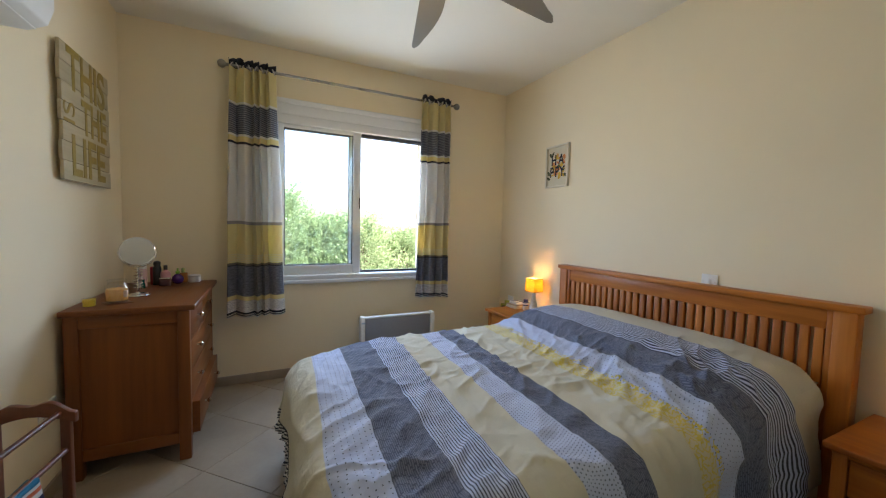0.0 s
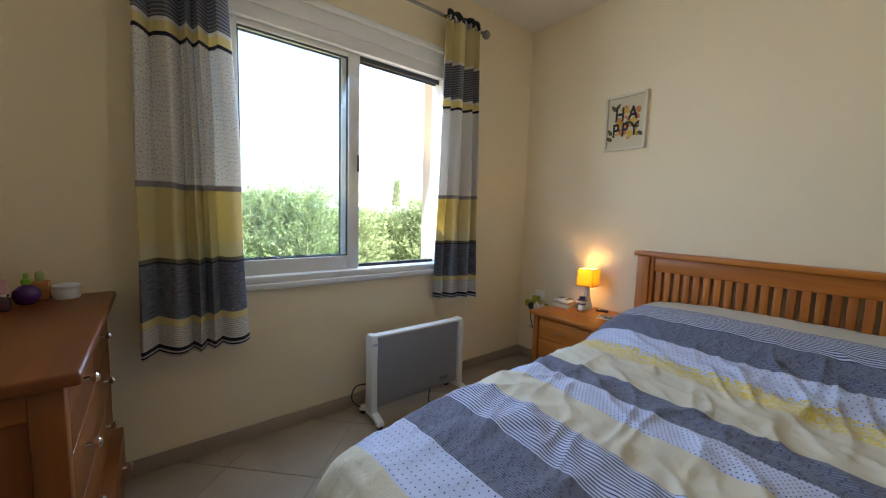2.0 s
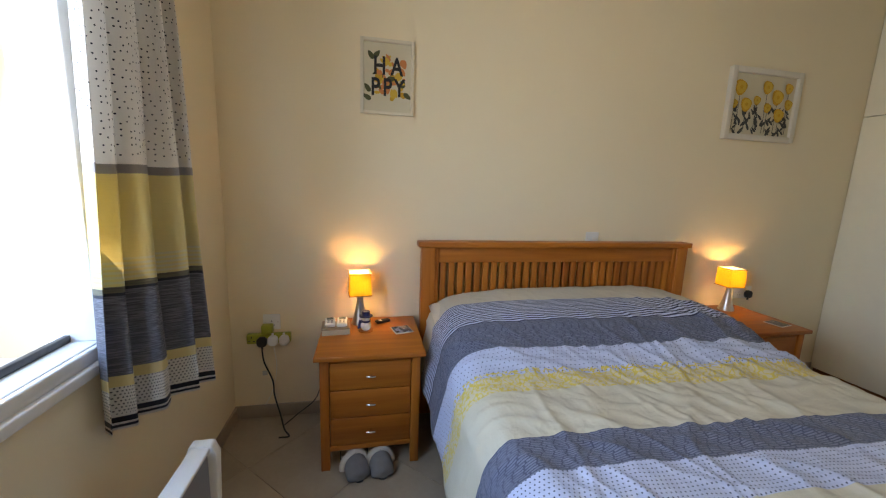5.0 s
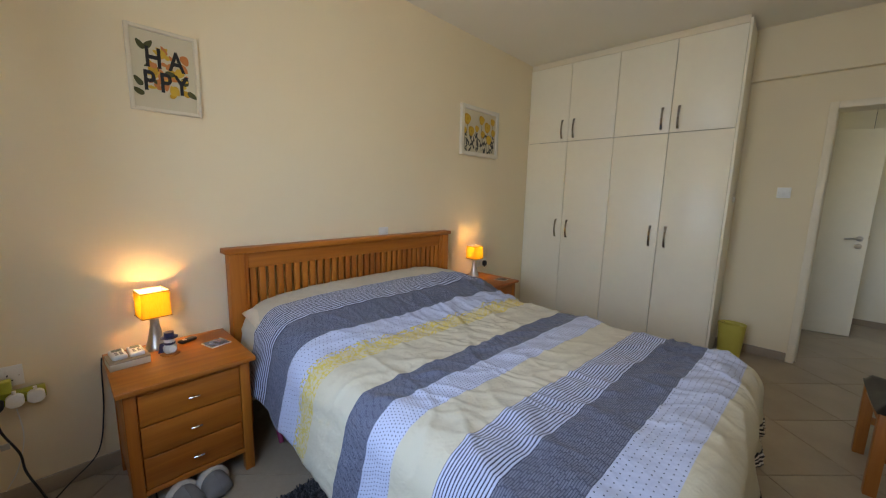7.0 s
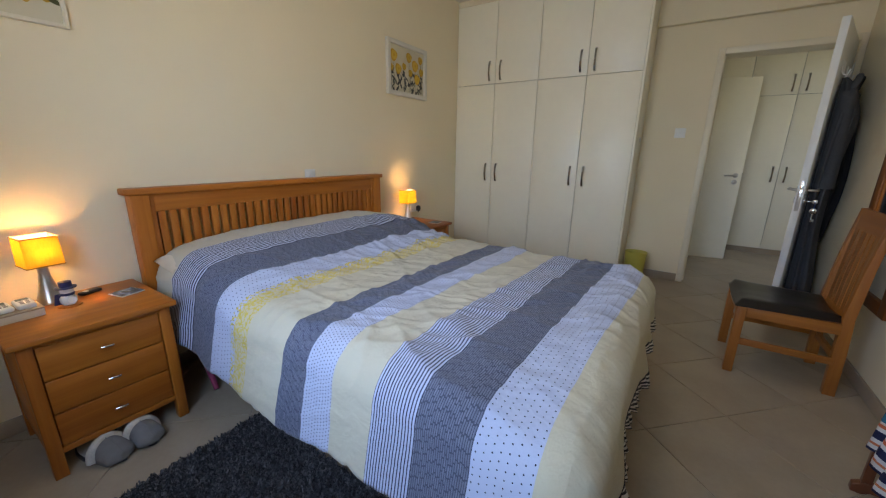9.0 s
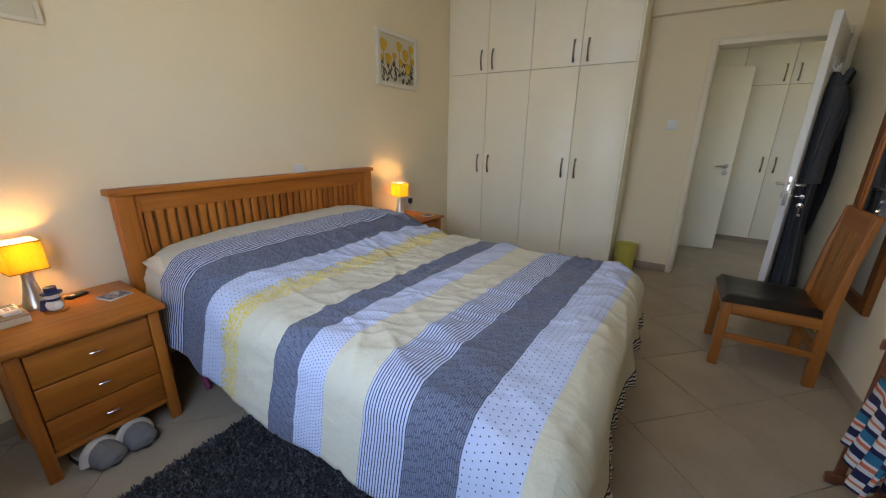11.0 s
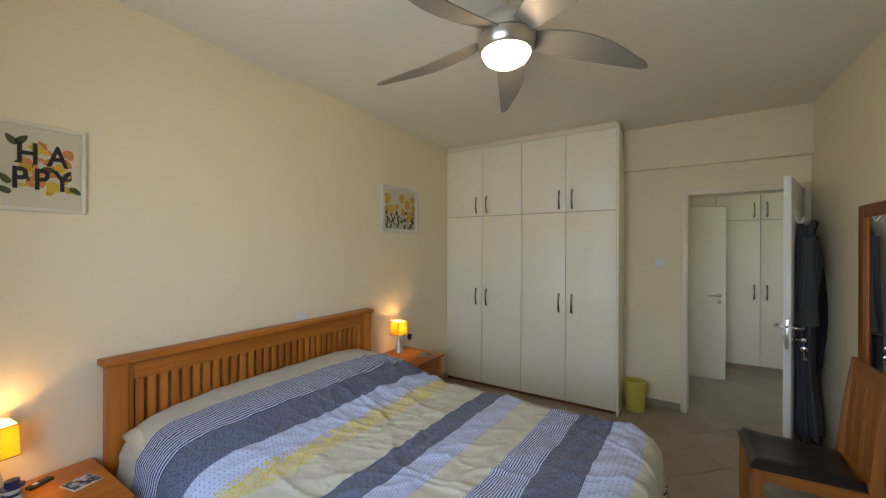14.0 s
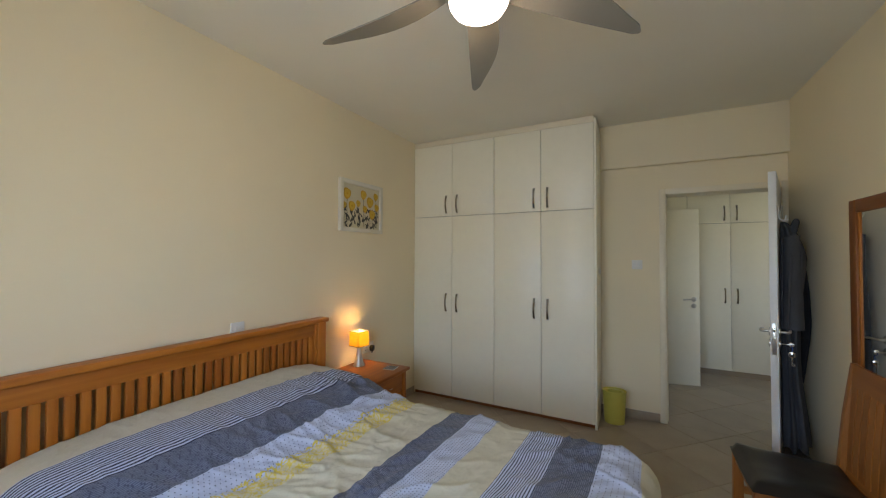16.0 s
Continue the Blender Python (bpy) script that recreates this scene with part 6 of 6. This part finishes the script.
# ---- outside ----
EARTH = plain("dry_grass_ground", (0.16, 0.15, 0.07), 0.95, vary=0.3, scale=1.5, bump=0.5)
bm = bmesh.new()
for v in ((-2500, -2500), (2500, -2500), (2500, 2500), (-2500, 2500)):
    bm.verts.new((*v, -0.6))
bm.faces.new(bm.verts[:])
structure("ground", bm, EARTH, "dry grassy garden ground", "ground")
bm = box(XW - T, XE + T, YS, YN + 0.26, -0.7, -0.12)
box(-2.4, XE + T, -1.6, YS, -0.7, -0.12, bm=bm)
structure("foundation", bm, STUCCO, "stuccoed house base", "wall")
bm = box(WX1 - 0.005, WX1 - 0.001, YN + 0.115, YN + 0.264, WZ0, WZ1)
box(WX0 + 0.001, WX0 + 0.005, YN + 0.115, YN + 0.264, WZ0, WZ1, bm=bm)
structure("window_reveal", bm, STUCCO, "ochre stucco window reveal", "trim")
FOL, n_, l_, b_ = material("cypress_foliage")
_g = n_.new("ShaderNodeNewGeometry")
_r = val(n_, l_, "ADD", val(n_, l_, "MULTIPLY", _g.outputs["Random Per Island"], 0.6), val(n_, l_, "MULTIPLY", noise_of(n_, l_, 1.6, 2), 0.4))
_cc = ramp(n_, l_, _r, [(0.15, (0.17, 0.26, 0.13)), (0.5, (0.27, 0.37, 0.19)), (0.85, (0.40, 0.47, 0.27))])
_d, _t, _m = n_.new("ShaderNodeBsdfDiffuse"), n_.new("ShaderNodeBsdfTranslucent"), n_.new("ShaderNodeMixShader")
l_.new(_cc, _d.inputs["Color"])
l_.new(_cc, _t.inputs["Color"])
_m.inputs[0].default_value = 0.45
l_.new(_d.outputs[0], _m.inputs[1])
l_.new(_t.outputs[0], _m.inputs[2])
l_.new(_m.outputs[0], n_["Material Output"].inputs["Surface"])
BARK = plain("grey_brown_bark", (0.10, 0.07, 0.045), 0.9, vary=0.3, scale=20, bump=0.8)


def conifer(x, y, h, w, seed, sprays=1000, leaf=0.06, label="bushy green cypress hedge tree in the garden", group="garden hedge"):
    rnd = random.Random(seed)
    root = thing("tree", at(x, y, -0.6), label, "tree", group)
    bm = tube([(0, 0, 0), (0.02, 0.01, h * 0.5), (0, 0, h * 0.93)], 0.05, 8, taper=0.008)
    vs, fs = [], []
    for k in range(sprays):
        f = rnd.random() ** 0.8
        z = h * (0.08 + 0.92 * f)
        rad = w * (1 - f) ** 0.42 * (0.8 + 0.45 * noise.noise((seed, z * 1.7, k % 7)))
        a = rnd.uniform(0, 6.283)
        if k % 12 == 0:
            tube([(0, 0, z * 0.85), (rad * 0.8 * math.cos(a), rad * 0.8 * math.sin(a), z)], 0.014, 5, bm, taper=0.004)
        rr = rad * rnd.uniform(0.35, 1.05)
        base = Vector((rr * math.cos(a), rr * math.sin(a), z))
        axis = Vector((math.cos(a), math.sin(a), rnd.uniform(0.5, 1.4))).normalized()
        side = axis.cross(Vector((0, 0, 1))).normalized()
        up = side.cross(axis)
        ln = rnd.uniform(0.18, 0.42) * (1.25 if f > 0.75 else 1.0)
        for q in range(22):
            t = rnd.random()
            p = base + axis * ln * t + side * rnd.gauss(0, 0.05) * (1.1 - t) + up * rnd.gauss(0, 0.045) * (1.1 - t)
            d = (axis + side * rnd.uniform(-0.9, 0.9) + up * rnd.uniform(-0.6, 0.6)).normalized()
            s2 = d.cross(Vector((rnd.uniform(-1, 1), rnd.uniform(-1, 1), rnd.uniform(-1, 1)))).normalized() * leaf * rnd.uniform(0.16, 0.3)
            e = d * leaf * rnd.uniform(0.6, 1.3)
            i = len(vs)
            vs += [p - s2 * 0.5, p + e * 0.5 + s2, p + e, p + e * 0.5 - s2]
            fs.append((i, i + 1, i + 2, i + 3))
    part("trunk", bm, BARK, root)
    me = bpy.data.meshes.new("crown")
    me.from_pydata(vs, [], fs)
    me.materials.append(FOL)
    cr = new("crown", me)
    cr.parent = root
    return root


rnd = random.Random(11)
for k in range(13):
    hgt = (2.4 if k == 1 else 2.0 if k == 2 else 1.78) + rnd.uniform(-0.15, 0.25)
    conifer(0.0 + 0.85 * k + rnd.uniform(-0.12, 0.12), 10.4 + rnd.uniform(-0.3, 0.3), hgt, 0.95, 20 + k)
conifer(23.5, 42, 5.4, 0.55, 90, 260, 0.16, "slim tall cypress tree far beyond the hedge", "distant trees")
# distance haze is mixed into the hills' pale base colour
HILL = plain("haze_tinted_far_hill", (0.42, 0.48, 0.50), 1.0, vary=0.12, scale=0.02, bump=0)
bm = bmesh.new()
ring = []
for k in range(61):
    a = radians(-10 + 200 * k / 60)
    hh = 14 + 26 * (0.5 + 0.5 * noise.noise((k * 0.16, 2, 1))) + 6 * noise.noise((k * 0.6, 4, 1))
    ring.append([bm.verts.new((1500 * math.cos(a), 1500 * math.sin(a), -0.6)), bm.verts.new((1560 * math.cos(a), 1560 * math.sin(a), hh)), bm.verts.new((1800 * math.cos(a), 1800 * math.sin(a), -0.6))])
for a, c in zip(ring, ring[1:]):
    bm.faces.new((a[0], c[0], c[1], a[1]))
    bm.faces.new((a[1], c[1], c[2], a[2]))
structure("backdrop", smooth(bm, 60), HILL, "low hazy hills on the horizon", "hills")

# ---- floor tiles, laid diagonally ----
HALF = 0.3175
LIMITS = [(XW, XE, YS, YN), (-2.2, 1.15, -1.4, YS - 0.2), (DX0 - 0.0, DX1, YS - 0.2, YS)]


def clipped(poly, x0, x1, y0, y1):
    for axis, lim, keep in ((0, x0, 1), (0, x1, -1), (1, y0, 1), (1, y1, -1)):
        out = []
        for p, q in zip(poly, poly[1:] + poly[:1]):
            ip, iq = (p[axis] - lim) * keep >= 0, (q[axis] - lim) * keep >= 0
            if ip:
                out.append(p)
            if ip != iq:
                t = (lim - p[axis]) / (q[axis] - p[axis])
                out.append((p[0] + t * (q[0] - p[0]), p[1] + t * (q[1] - p[1])))
        poly = out
        if len(poly) < 3:
            return None
    return poly


def tile_mesh(poly, name):
    bm = bmesh.new()
    cx, cy = sum(p[0] for p in poly) / len(poly), sum(p[1] for p in poly) / len(poly)
    lo = [bm.verts.new((x, y, -0.006)) for x, y in poly]
    mid = [bm.verts.new((x, y, -0.0012)) for x, y in poly]
    hi = [bm.verts.new((x + (cx - x) * 0.008, y + (cy - y) * 0.008, 0.0)) for x, y in poly]
    k = len(poly)
    for i in range(k):
        bm.faces.new((lo[i], lo[(i + 1) % k], mid[(i + 1) % k], mid[i]))
        bm.faces.new((mid[i], mid[(i + 1) % k], hi[(i + 1) % k], hi[i]))
    bm.faces.new(hi)
    me = bpy.data.meshes.new(name)
    bm.to_mesh(me)
    bm.free()
    me.materials.append(TILE)
    return me


hs = HALF - 0.0022
diamond = [(hs, 0), (0, hs), (-hs, 0), (0, -hs)]
whole = tile_mesh(diamond, "tile")
for i in range(-12, 10):
    for j in range(-14, 18):
        if (i + j) % 2:
            continue
        cx, cy = 0.643 + HALF * i, 1.775 + HALF * (j + 1)
        for x0, x1, y0, y1 in LIMITS:
            poly = clipped([(cx + a, cy + b) for a, b in diamond], x0, x1, y0, y1)
            if not poly:
                continue
            if len(poly) == 4 and cx - hs >= x0 and cx + hs <= x1 and cy - hs >= y0 and cy + hs <= y1:
                ob = new("tile", whole)
                ob.location = (cx, cy, 0)
            else:
                ob = new("tile", tile_mesh(poly, "tile"))
            ob.parent = floor
